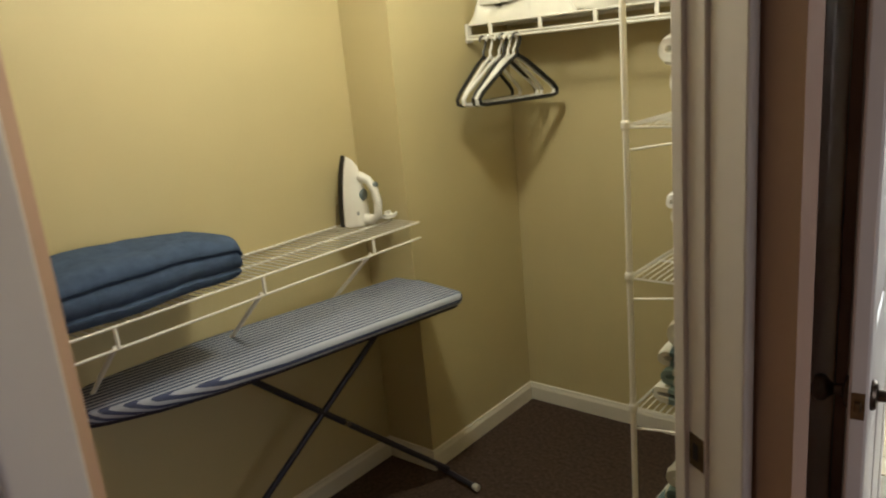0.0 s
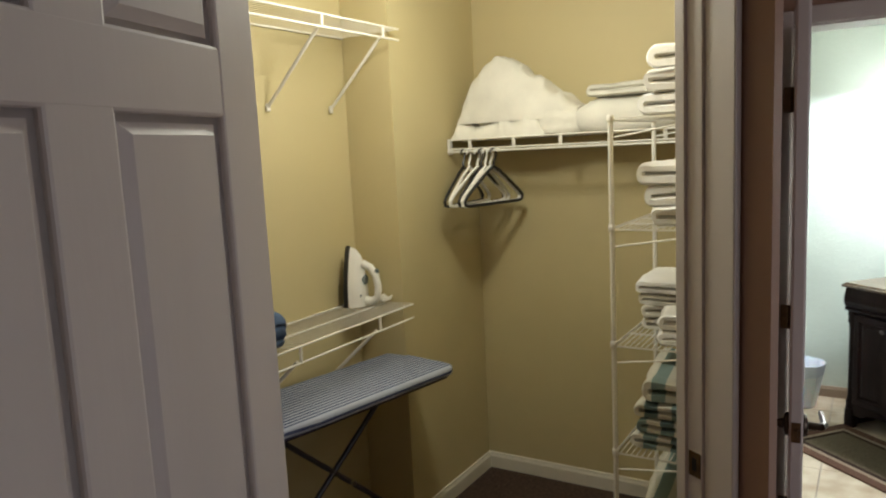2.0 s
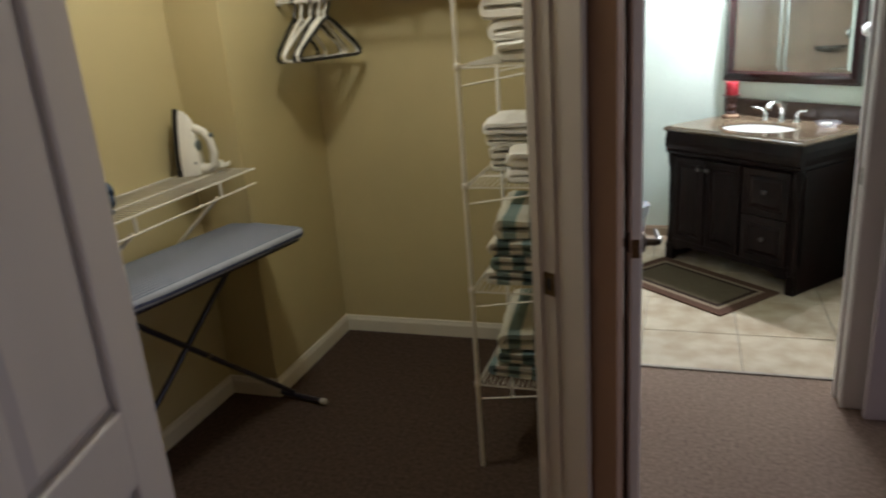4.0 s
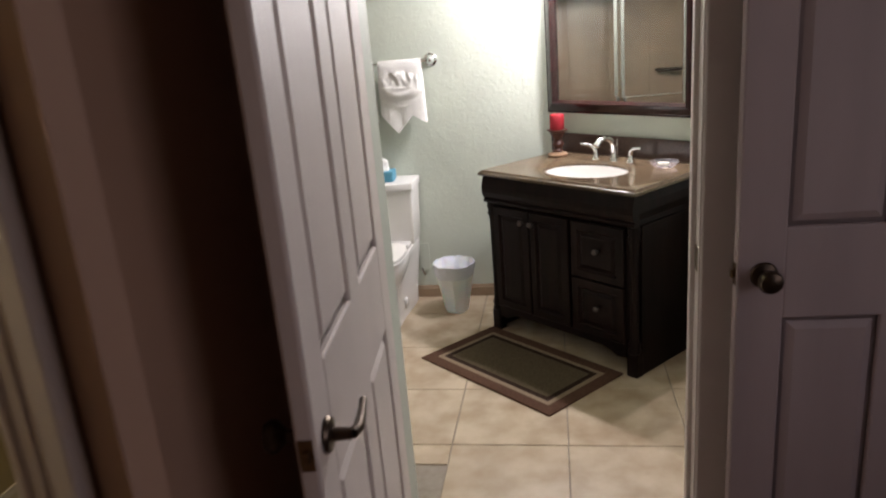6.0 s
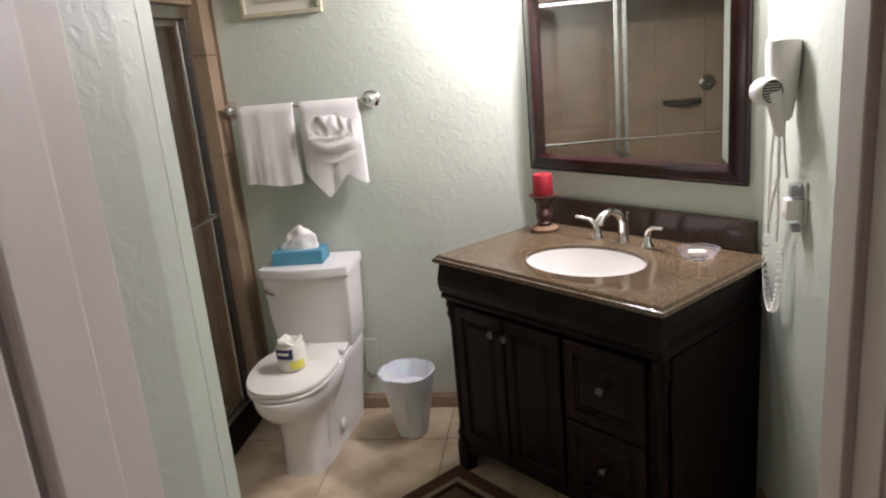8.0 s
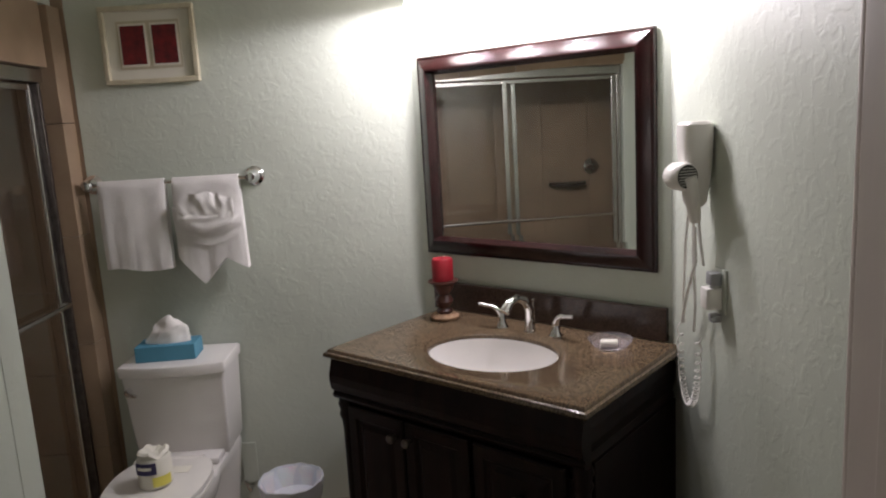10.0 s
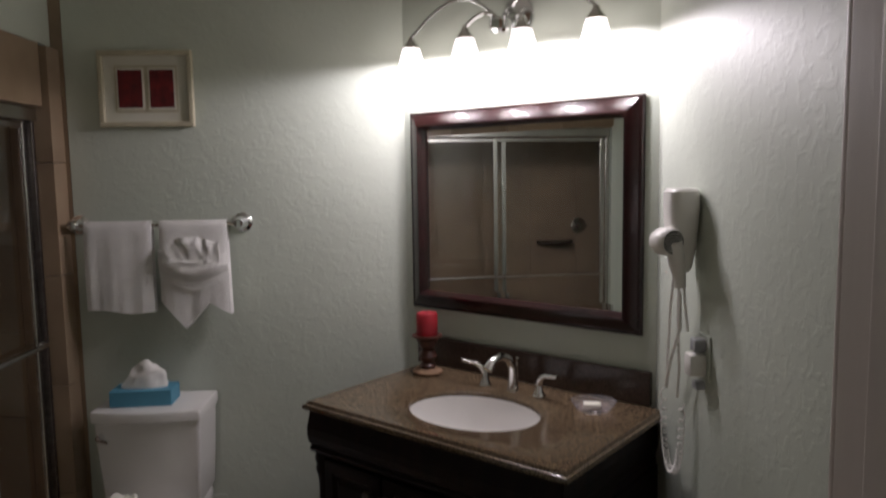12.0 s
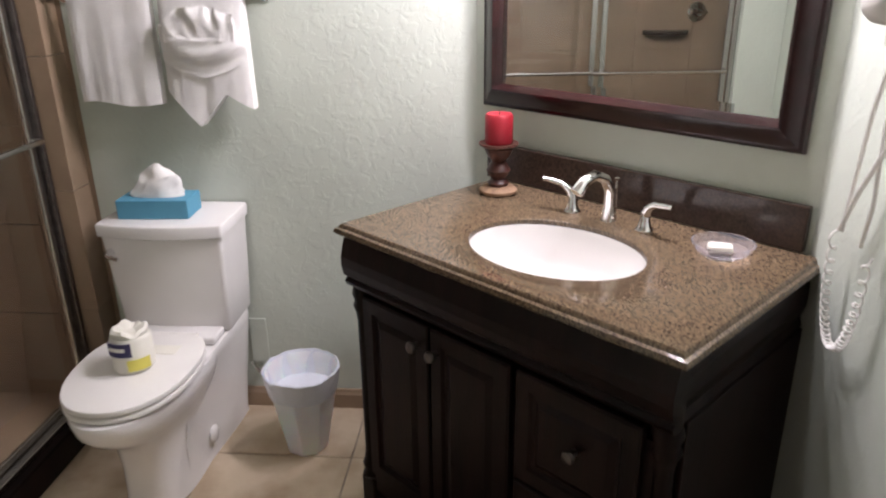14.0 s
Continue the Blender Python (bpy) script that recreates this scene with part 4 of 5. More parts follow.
def sink_ring(s, z):
    return [(SC[0] + SA * s * math.cos(2 * math.pi * (k + 0.5) / N), SC[1] + SB * s * math.sin(2 * math.pi * (k + 0.5) / N), z) for k in range(N)]


bm = loft([sink_ring(1.0, 0.857), counter_ring(0.012, 0.8395), counter_ring(0.004, 0.842), counter_ring(0.0, 0.848), counter_ring(0.003, 0.858), counter_ring(0.010, 0.861), counter_ring(0.012, 0.866), counter_ring(0.016, 0.870), sink_ring(1.03, 0.870), sink_ring(1.005, 0.8675), sink_ring(1.0, 0.864), sink_ring(1.0, 0.857)], caps=False)
part("slab", bm, M_GRANITE, counter, "", True)
part("backsplash", box(-0.02, 0.900, 0.580, 0.602, 0.8715, 0.975, 0.003), M_DGRANITE, counter, "polished dark granite backsplash")
sink = thing("undermount_sink", "white oval porcelain sink set under the counter", "sink", m=VM)
rings = [sink_ring(1.012, 0.850), sink_ring(1.012, 0.8555), sink_ring(0.998, 0.8562), sink_ring(0.985, 0.835), sink_ring(0.93, 0.775), sink_ring(0.80, 0.735), sink_ring(0.55, 0.712), sink_ring(0.25, 0.704), sink_ring(0.10, 0.702)]
part("bowl", loft(rings, caps=False), M_PORC, sink, "", True)
part("drain", lathe([(0.022, 0), (0.022, 0.004), (0.014, 0.006), (0.012, 0.002)], 20, centre=(SC[0], SC[1], 0.701)), M_CHROME, sink, "chrome drain", True)

# faucet set
faucet = thing("faucet_set", "chrome widespread faucet with two lever handles", "faucet", m=VM)
sx, sy = 0.470, 0.490
part("spout", tube([(sx, sy, 0.870), (sx, sy, 0.905), (sx, sy - 0.002, 0.945), (sx - 0.004, sy - 0.022, 0.978), (sx - 0.010, sy - 0.055, 0.992), (sx - 0.017, sy - 0.090, 0.982), (sx - 0.021, sy - 0.112, 0.958)], [0.021, 0.0155, 0.0145, 0.0130, 0.0125, 0.0140, 0.0165], n=16), M_CHROME, faucet, "", True)
part("lift_rod", tube([(sx, sy + 0.026, 0.871), (sx, sy + 0.026, 0.965), (sx, sy + 0.026, 0.972)], [0.003, 0.003, 0.006]), M_CHROME, faucet)
for s, u in ((-1, 0.370), (1, 0.578)):
    h = part("handle_base", lathe([(0.021, 0.0), (0.022, 0.005), (0.016, 0.012), (0.0125, 0.028), (0.0115, 0.045), (0.010, 0.052)], 20, centre=(u, 0.476, 0.870)), M_CHROME, faucet, "", True)
    part("lever", tube([(u, 0.476, 0.905), (u + s * 0.008, 0.471, 0.930), (u + s * 0.028, 0.464, 0.944), (u + s * 0.072, 0.456, 0.949), (u + s * 0.078, 0.455, 0.949)], [0.0105, 0.0105, 0.0075, 0.006, 0.007], n=12), M_CHROME, h, "", True)

# candle on its holder
candle = thing("candle_holder", "carved red brown candle holder on a cork base", "candle holder", m=VM @ Matrix.Translation((0.118, 0.475, 0.8705)))
part("base", lathe([(0.044, 0), (0.052, 0.004), (0.053, 0.012), (0.046, 0.018), (0.030, 0.022)], 28), M_COASTER, candle, "tan cork base", True)
part("stem", lathe([(0.026, 0.0225), (0.030, 0.032), (0.020, 0.042), (0.026, 0.052), (0.034, 0.066), (0.026, 0.082), (0.018, 0.090), (0.026, 0.100), (0.034, 0.112), (0.040, 0.128)], 24), M_TURNED, candle, "", True)
part("dish", lathe([(0.036, 0.1285), (0.046, 0.132), (0.055, 0.138), (0.054, 0.142), (0.044, 0.140)], 28), M_TURNED, candle, "", True)
cd = part("pillar_candle", lathe([(0.036, 0), (0.038, 0.004), (0.038, 0.074), (0.034, 0.080), (0.030, 0.078), (0.008, 0.074)], 28), M_RED, None, "red pillar candle in a wooden holder", True, VM @ Matrix.Translation((0.118, 0.475, 1.0115)), "", "", "candle")
part("wick", tube([(0, 0, 0.073), (0.001, 0.001, 0.088)], 0.0012), M_BLACK, cd)

# soap dish
dish = thing("soap_dish", "round clear glass soap dish by the backsplash", "soap dish", m=VM @ Matrix.Translation((0.780, 0.455, 0.8705)))
part("bowl", lathe([(0.034, 0), (0.040, 0.004), (0.052, 0.016), (0.056, 0.026), (0.053, 0.026), (0.046, 0.012), (0.030, 0.007)], 28), M_DISH, dish, "", True, Matrix.Scale(1.18, 4)).visible_shadow = False
part("wrapped_soap", box(-0.026, 0.026, -0.018, 0.018, 0.0075, 0.024, 0.006), M_PACK, None, "small wrapped white soap in a glass dish", True, VM @ Matrix.Translation((0.775, 0.455, 0.8705)) @ Matrix.Rotation(0.5, 4, "Z"), "", "", "soap")

# wall mirror
mirror = thing("wall_mirror", "wide mirror in a dark mahogany frame", "mirror", m=VM)
MU0, MU1, MZ0, MZ1 = -0.045, 0.868, 1.082, 1.803
fprof = [(0.0, 0.0), (0.0, -0.012), (0.004, -0.016), (0.010, -0.016), (0.014, -0.019), (0.046, -0.036), (0.053, -0.037), (0.056, -0.030), (0.060, -0.018), (0.066, -0.010), (0.070, 0.0)]
corners = [(MU0, MZ0, 1, 1), (MU1, MZ0, -1, 1), (MU1, MZ1, -1, -1), (MU0, MZ1, 1, -1)]
for k in range(4):
    a, b = corners[k], corners[(k + 1) % 4]
    bm = loft([[(a[0] + a[2] * i, 0.602 + o, a[1] + a[3] * i) for i, o in fprof], [(b[0] + b[2] * i, 0.602 + o, b[1] + b[3] * i) for i, o in fprof]])
    part("frame_rail", bm, M_MAHOG, mirror, "", True)
i = 0.066
bm = bmesh.new()
loft([[(MU0 + i, 0.600, MZ0 + i), (MU1 - i, 0.600, MZ0 + i), (MU1 - i, 0.600, MZ1 - i), (MU0 + i, 0.600, MZ1 - i)],
      [(MU0 + i, 0.5945, MZ0 + i), (MU1 - i, 0.5945, MZ0 + i), (MU1 - i, 0.5945, MZ1 - i), (MU0 + i, 0.5945, MZ1 - i)],
      [(MU0 + i + 0.022, 0.5936, MZ0 + i + 0.022), (MU1 - i - 0.022, 0.5936, MZ0 + i + 0.022), (MU1 - i - 0.022, 0.5936, MZ1 - i - 0.022), (MU0 + i + 0.022, 0.5936, MZ1 - i - 0.022)]], bm)
part("mirror_glass", bm, M_MIRROR, mirror, "silvered glass with cut edges")

# vanity light
light = thing("vanity_light", "chrome four-arm vanity light with glowing glass shades", "wall light", m=VM)
LC = (0.425, 2.085)
part("canopy", lathe([(0.062, 0), (0.062, 0.010), (0.050, 0.022), (0.020, 0.030)], 28, sx=1.0), M_CHROME, light, "", True, Matrix.Translation((LC[0], 0.603, LC[1])) @ Matrix.Rotation(radians(90), 4, "X"))
part("hub", lathe([(0.030, -0.028), (0.040, -0.018), (0.040, 0.010), (0.030, 0.020)], 24, centre=(LC[0] - 0.03, 0.545, LC[1] - 0.028)), M_CHROME, light, "", True)
for n_, (u, v) in enumerate(SHADES):
    rise = 0.098 if n_ in (0, 3) else 0.035
    st = (LC[0] - 0.03, 0.545, LC[1] - 0.02)
    en = (u, v, 2.050)
    pts = []
    for k in range(17):
        t = k / 16
        pts.append((st[0] + (en[0] - st[0]) * t, st[1] + (en[1] - st[1]) * t, st[2] + (en[2] - st[2]) * t + rise * math.sin(math.pi * t ** 0.9)))
    pts.append((u, v, 2.035))
    arm = part("arm", tube(pts, 0.0065, n=10), M_CHROME, light, "", True)
    part("socket_cap", lathe([(0.029, 0), (0.025, 0.010), (0.013, 0.026), (0.008, 0.038)], 20, centre=(u, v, 2.013)), M_STEEL, arm, "", True)
    sh = part("shade", lathe([(0.030, 0.0), (0.036, -0.020), (0.044, -0.055), (0.055, -0.085), (0.064, -0.100), (0.061, -0.100), (0.051, -0.083), (0.040, -0.053), (0.031, -0.020), (0.026, -0.004)], 24, centre=(u, v, 2.011)), M_SHADE, arm, "glowing frosted glass shade", True)
    sh.visible_shadow = False

# hair dryer on the wall
dryer = thing("hair_dryer", "cream wall-mounted hair dryer with hanging cord", "hair dryer", m=pose(XD, 2.530, 0))
rings = []
for z, a, b in ((1.320, 0.018, 0.020), (1.332, 0.026, 0.028), (1.38, 0.033, 0.036), (1.45, 0.038, 0.043), (1.50, 0.040, 0.046), (1.525, 0.039, 0.045), (1.532, 0.032, 0.037)):
    rings.append([(x - 0.041, y, zz) for x, y, zz in superring(0, 0, a, b, z, 28, 3.2)])
part("holder", loft(rings), M_PLASTIC, dryer, "cream wall holder", True)
BM_ = Matrix.Translation((-0.085, -0.030, 1.400)) @ Matrix.Scale(0.86, 4) @ Vector((0.30, -0.95, 0.0)).to_track_quat("Z", "Y").to_matrix().to_4x4()
part("barrel", lathe([(0.018, -0.052), (0.032, -0.046), (0.040, -0.030), (0.042, 0.0), (0.041, 0.018), (0.036, 0.026)], 26), M_PLASTIC, dryer, "", True, BM_)
gr = part("intake_grille", lathe([(0.033, 0.024), (0.034, 0.028), (0.028, 0.029)], 24), M_BLACK, dryer, "dark slotted intake grille", True, BM_)
for k in range(7):
    y = -0.024 + 0.008 * k
    w = math.sqrt(max(0.0001, 0.031 ** 2 - y * y))
    part("slat", box(-w, w, y - 0.0011, y + 0.0011, 0.0285, 0.0305), M_PLASTIC, gr)
part("grip", tube([(-0.075, -0.04, 1.40), (-0.060, -0.035, 1.34), (-0.048, -0.022, 1.285)], [0.022, 0.020, 0.014], n=14), M_PLASTIC, dryer, "", True)
bm = bmesh.new()
tube([(-0.048, -0.02, 1.27), (-0.050, -0.03, 1.18), (-0.042, 0.05, 1.08), (-0.032, 0.115, 0.985)], 0.0045, bm, 8)
part("cord", bm, M_PLASTIC, dryer, "", True)
bm = bmesh.new()
coil = []
for k in range(420):
    t = k / 420
    a = math.pi * t
    cy = 0.135 - 0.068 * (1 - math.cos(a))
    cz = 0.98 - 0.22 * math.sin(a) ** 0.75 if 0 < t < 1 else 0.98
    w = 2 * math.pi * 30 * t
    coil.append((-0.030 + 0.008 * math.cos(w), cy + 0.008 * math.sin(w) * abs(math.sin(a)), cz + 0.008 * math.sin(w) * abs(math.cos(a))))
tube(coil, 0.0021, bm, 5)
part("coiled_cord", bm, M_PLASTIC, dryer, "coiled cream cord", True)
bm = bmesh.new()
tube([(-0.045, -0.005, 1.34), (-0.040, 0.012, 1.20), (-0.035, 0.010, 1.06), (-0.030, 0.033, 0.98)], 0.004, bm, 8)
tube([(-0.040, -0.012, 1.34), (-0.035, -0.020, 1.24), (-0.030, -0.030, 1.17)], 0.004, bm, 8)
tube([(-0.050, 0.008, 1.34), (-0.046, 0.050, 1.22), (-0.040, 0.080, 1.08), (-0.032, 0.105, 0.985)], 0.004, bm, 8)
part("cord", bm, M_PLASTIC, dryer, "", True)
outlet = thing("wall_outlet", "grey wall outlet with cream plug adapters", "outlet", m=pose(XD, 2.455, 1.115))
part("cover_plate", box(-0.006, -0.001, -0.034, 0.034, -0.056, 0.056, 0.002), M_GREEN, outlet)
part("plug", box(-0.048, -0.006, -0.022, 0.022, -0.045, 0.010, 0.005), M_PLASTIC, outlet, "cream plug", True)
part("plug", box(-0.036, -0.006, -0.017, 0.017, 0.014, 0.048, 0.005), M_LGREY, outlet, "grey plug", True)
part("night_light", box(-0.030, -0.006, -0.014, 0.014, -0.080, -0.060, 0.003), M_LGREY, outlet, "", True)

# picture
pic = thing("framed_print", "ivory framed pair of dark red prints", "picture", m=pose(-0.423, YB, 1.905))
PW, PH = 0.170, 0.138
for x0, x1, z0, z1 in ((-PW, PW, PH - 0.018, PH), (-PW, PW, -PH, -PH + 0.018), (-PW, -PW + 0.018, -PH + 0.018, PH - 0.018), (PW - 0.018, PW, -PH + 0.018, PH - 0.018)):
    part("frame_rail", box(x0, x1, -0.028, -0.002, z0, z1, 0.004), M_IVORY, pic)
part("mat_board", box(-PW + 0.016, PW - 0.016, -0.012, -0.004, -PH + 0.016, PH - 0.016), M_MATB, pic)
part("inner_mat", box(-0.113, 0.113, -0.0145, -0.0122, -0.085, 0.085), M_IVORY, pic)
for x in (-0.057, 0.057):
    part("window_mat", box(x - 0.050, x + 0.050, -0.017, -0.0147, -0.076, 0.076), M_MATB, pic)
    part("print", box(x - 0.043, x + 0.043, -0.0185, -0.0172, -0.068, 0.068), M_ART, pic)

# towel bar and towels
bar = thing("towel_bar", "chrome towel bar on round wall flanges", "towel bar")
part("rod", tube([(-0.69, YB - 0.066, 1.41), (-0.10, YB - 0.066, 1.41)], 0.009), M_CHROME, bar, "", True)
for x in (-0.695, -0.095):
    part("flange", lathe([(0.036, 0.0), (0.036, 0.006), (0.026, 0.014), (0.016, 0.026), (0.014, 0.052), (0.020, 0.060), (0.022, 0.072), (0.016, 0.082), (0.004, 0.085)], 24), M_CHROME, bar, "", True, Matrix.Translation((x, YB - 0.001, 1.41)) @ Matrix.Rotation(radians(90), 4, "X"))


def hung(label, x0, x1, bottom, seed, depth=0.03, taper=0.0, nx=36, nz=26):
    """A towel over the bar; bottom(t) is the height of its lower edge along its width."""
    bm = bmesh.new()
    yb = YB - 0.066
    rings = []
    for i in range(nx + 1):
        t = i / nx
        zb = bottom(t)
        front, back = [], []
        for k in range(nz + 1):
            s = k / nz
            z = 1.424 - (1.424 - zb) * s
            top = math.sqrt(max(0.0, 1 - max(0.0, 1 - s * 9) ** 2))
            x = x0 + (x1 - x0) * t + taper * s * (t - 0.35)
            fold = 0.0016 * s ** 0.5 * math.sin(t * 15 + seed + 2.5 * s) + 0.006 * s * noise.noise(Vector((t * 5, s * 2, seed + 5))) + 0.003 * s * noise.noise(Vector((t * 14, s * 1.2, seed + 9)))
            edge = 1 - 0.35 * abs(2 * t - 1) ** 10
            front.append((x, yb - (0.014 + depth * 0.55 * s ** 0.4) * max(0.25, top) * edge - fold, z))
            back.append((x, yb + 0.016 * max(0.25, top), z))
        rings.append(front + back[::-1])
    loft(rings, bm)
    return part("hand_towel", bm, M_TOWEL, None, label, True, None, "", "towels on the bar", "towel")


hung("white terry hand towel hung over the bar", -0.655, -0.412, lambda t: 1.096 - 0.010 * t + 0.005 * math.sin(7 * t), 0.4, 0.026)


def vee(t):
    if t < 0.36:
        return 1.13 - 0.105 * (t / 0.36)
    if t < 0.70:
        return 1.025 + 0.095 * (t - 0.36) / 0.34
    return 1.12 - 0.045 * (t - 0.70) / 0.30


tw = hung("white towel folded to a pocket with pointed ends", -0.383, -0.140, vee, 2.2, 0.034, 0.012)
rings = []
for i in range(41):
    t = i / 40
    q = abs(2 * t - 1)
    ring = []
    upper = 1.318 - 0.034 * (1 - q ** 2) - 0.008 * t
    lower = 1.168 + 0.046 * q ** 1.5
    for sg in (1, -1):
        for k in range(15)[::sg]:
            u = k / 14
            z = upper + (lower - upper) * u
            x = -0.389 + 0.254 * t + 0.006 * u * (0.5 - t)
            swell = 0.017 * math.sin(math.pi * min(1.0, u * 1.25 + 0.12)) ** 0.8
            pleat = 0.0045 * math.sin(11 * u + 2.2 * t + 3 * noise.noise(Vector((t * 2.5, u * 1.5, 2)))) * (1 - u) ** 0.3 * math.sin(math.pi * t) ** 0.5
            depth = (0.006 + swell) * (1 - 0.7 * q ** 6) + pleat
            ring.append((x, YB - 0.098 + 0.012 * q ** 3 - (depth if sg > 0 else -0.004), z))
    rings.append(ring)
part("pocket_band", loft(rings), M_TOWEL, tw, "", True)
bm = bmesh.new()
rings = []
for i in range(49):
    t = i / 48
    x = -0.366 + 0.205 * t
    top = 1.362 + 0.020 * noise.noise(Vector((t * 3.3, 2.7, 0))) - 0.030 * abs(2 * t - 1) ** 2 + 0.010 * noise.noise(Vector((t * 11, 1.7, 4)))
    ring = []
    for sg in (-1, 1):
        for k in range(8)[::-sg]:
            s = k / 7
            w = (0.006 + 0.014 * s) * noise.noise(Vector((t * 7.0 + s * 0.8, s * 1.5, 5.1)))
            ring.append((x + 0.006 * s * noise.noise(Vector((t * 5, s * 3, 9))), YB - 0.108 + w + sg * 0.006 * math.sqrt(max(0.0, 1 - s ** 3)), 1.27 + (top - 1.27) * s))
    rings.append(ring)
part("ruffle", loft(rings), M_TOWEL, tw, "crumpled white washcloth in the pocket", True)

# toilet
toilet = thing("toilet", "white two-piece skirted toilet with its lid down", "toilet", m=pose(-0.412, 0, 0))


def bowed(a, front, back, bow, z, r=0.014):
    """A rounded oblong whose front bulges towards -y."""
    pts = [(a, back)]
    pts += [(a - r + r * math.cos(t), front + r - r * math.sin(t)) for t in [math.pi / 2 * k / 4 for k in range(5)]]
    pts += [(a - r - 2 * (a - r) * k / 14, front - bow * (1 - (1 - 2 * k / 14) ** 2)) for k in range(1, 14)]
    pts += [(-(a - r) - r * math.sin(t), front + r - r * math.cos(t)) for t in [math.pi / 2 * k / 4 for k in range(5)]]
    pts += [(-a, back)]
    return [(x, y, z) for x, y in pts]


tank = part("tank", loft([bowed(a, f, YB - 0.014, 0.020, z) for z, a, f in ((0.402, 0.166, 3.276), (0.408, 0.169, 3.272), (0.55, 0.177, 3.260), (0.712, 0.185, 3.248), (0.7215, 0.185, 3.248))]), M_PORC, toilet, "", True)
part("tank_lid", loft([bowed(a, f, YB - 0.008, 0.024, z, 0.010) for z, a, f in ((0.7225, 0.189, 3.243), (0.7245, 0.192, 3.240), (0.756, 0.193, 3.238), (0.762, 0.190, 3.241), (0.764, 0.184, 3.248))]), M_PORC, toilet, "", True)
part("flush_lever", tube([(-0.158, 3.250, 0.672), (-0.158, 3.226, 0.672), (-0.148, 3.214, 0.671), (-0.118, 3.208, 0.664)], [0.013, 0.012, 0.009, 0.007], n=10), M_CHROME, tank, "small chrome flush lever", True)
rings = []
for z, a, b, cy, f, p in ((0.0, 0.104, 0.20, 3.12, 1.00, 3.0), (0.02, 0.100, 0.20, 3.12, 0.98, 3.0), (0.13, 0.098, 0.20, 3.12, 1.00, 2.8), (0.21, 0.106, 0.20, 3.12, 1.08, 2.6), (0.26, 0.122, 0.20, 3.12, 1.30, 2.3), (0.30, 0.142, 0.20, 3.12, 1.62, 2.2), (0.345, 0.158, 0.20, 3.12, 1.84, 2.15), (0.385, 0.165, 0.20, 3.12, 1.90, 2.15), (0.396, 0.162, 0.20, 3.12, 1.88, 2.15)):
    rings.append(superring(0, cy, a, b, z, 48, p, f))
part("bowl", loft(rings), M_PORC, toilet, "", True)
# concealed-trapway skirt: tank wide at the wall, drawn in to the pedestal
rings = []
for z, a, w in ((0.0, 0.128, 0.096), (0.015, 0.126, 0.094), (0.15, 0.140, 0.096), (0.28, 0.156, 0.116), (0.36, 0.166, 0.150), (0.385, 0.168, 0.160), (0.3995, 0.164, 0.158)):
    half = []
    for k in range(13):
        u = k / 12
        half.append((w + (a - w) * (u * u * (3 - 2 * u)), 3.02 + (3.44 - 3.02) * u))
    half += [(a - 0.004, 3.452), (a - 0.014, 3.460)]
    rings.append([(x, y, z) for x, y in half] + [(-x, y, z) for x, y in half[::-1]])
part("skirt", loft(rings), M_PORC, toilet, "", True)
part("hinge_deck", box(-0.155, 0.155, 3.178, 3.262, 0.400, 0.426, 0.008, seg=3), M_PORC, toilet, "", True)
part("bolt_cover", lathe([(0.028, 0.0), (0.028, 0.006), (0.020, 0.012)], 20), M_PORC, toilet, "", True, Matrix.Translation((0.1085, 3.175, 0.085)) @ Matrix.Rotation(radians(90), 4, "Y"))
for nm, z0, z1, sc in (("seat", 0.399, 0.416, 1.0), ("lid", 0.4185, 0.438, 1.0)):
    rings = []
    for dz, s in ((0.0, 0.975), (0.15, 0.995), (0.5, 1.0), (0.85, 0.99), (1.0, 0.955)):
        rings.append([(x, min(y, 3.175), z) for x, y, z in superring(0, 3.02, 0.168 * s, 0.20 * s, z0 + (z1 - z0) * dz, 48, 2.25, 1.31)])
    part(nm, loft(rings), M_PLASTIC, toilet, "", True)
part("hinge", tube([(-0.10, 3.185, 0.425), (0.10, 3.185, 0.425)], 0.014), M_PLASTIC, toilet, "", True)
part("paper_band", box(-0.02, 0.10, 3.055, 3.105, 0.4385, 0.4395), M_PACK, None, "thin printed paper band on the toilet lid", False, pose(-0.425, 0, 0), "", "", "paper band")

# tissue box
tb = thing("tissue_box", "turquoise tissue box on the toilet tank", "tissue box", m=pose(-0.445, 3.345, 0.7645, 0, 0, 3))
part("carton", box(-0.108, 0.108, -0.058, 0.058, 0, 0.058, 0.003), M_TEAL, tb)
part("film_slot", lathe([(0.075, 0.0582), (0.075, 0.0592)], 28, sx=1.0, sy=0.4), M_TISSUE, tb)
bm = bmesh.new()
rings = []
for k in range(11):
    t = k / 10
    rings.append([(x + 0.018 * t * math.sin(3 * t), y, z) for x, y, z in superring(0, 0, 0.070 * (1 - t ** 1.6) ** 0.8 + 0.012, 0.026 * (1 - t) ** 0.4 + 0.004, 0.056 + 0.098 * t, 26, 2.2)])
loft(rings, bm)
for v in bm.verts:
    if v.co.z > 0.06:
        v.co += noise.noise_vector(v.co * 28) * 0.014 + noise.noise_vector(v.co * 70) * 0.005
part("tissue", bm, M_TISSUE, tb, "white tissue tuft", True)

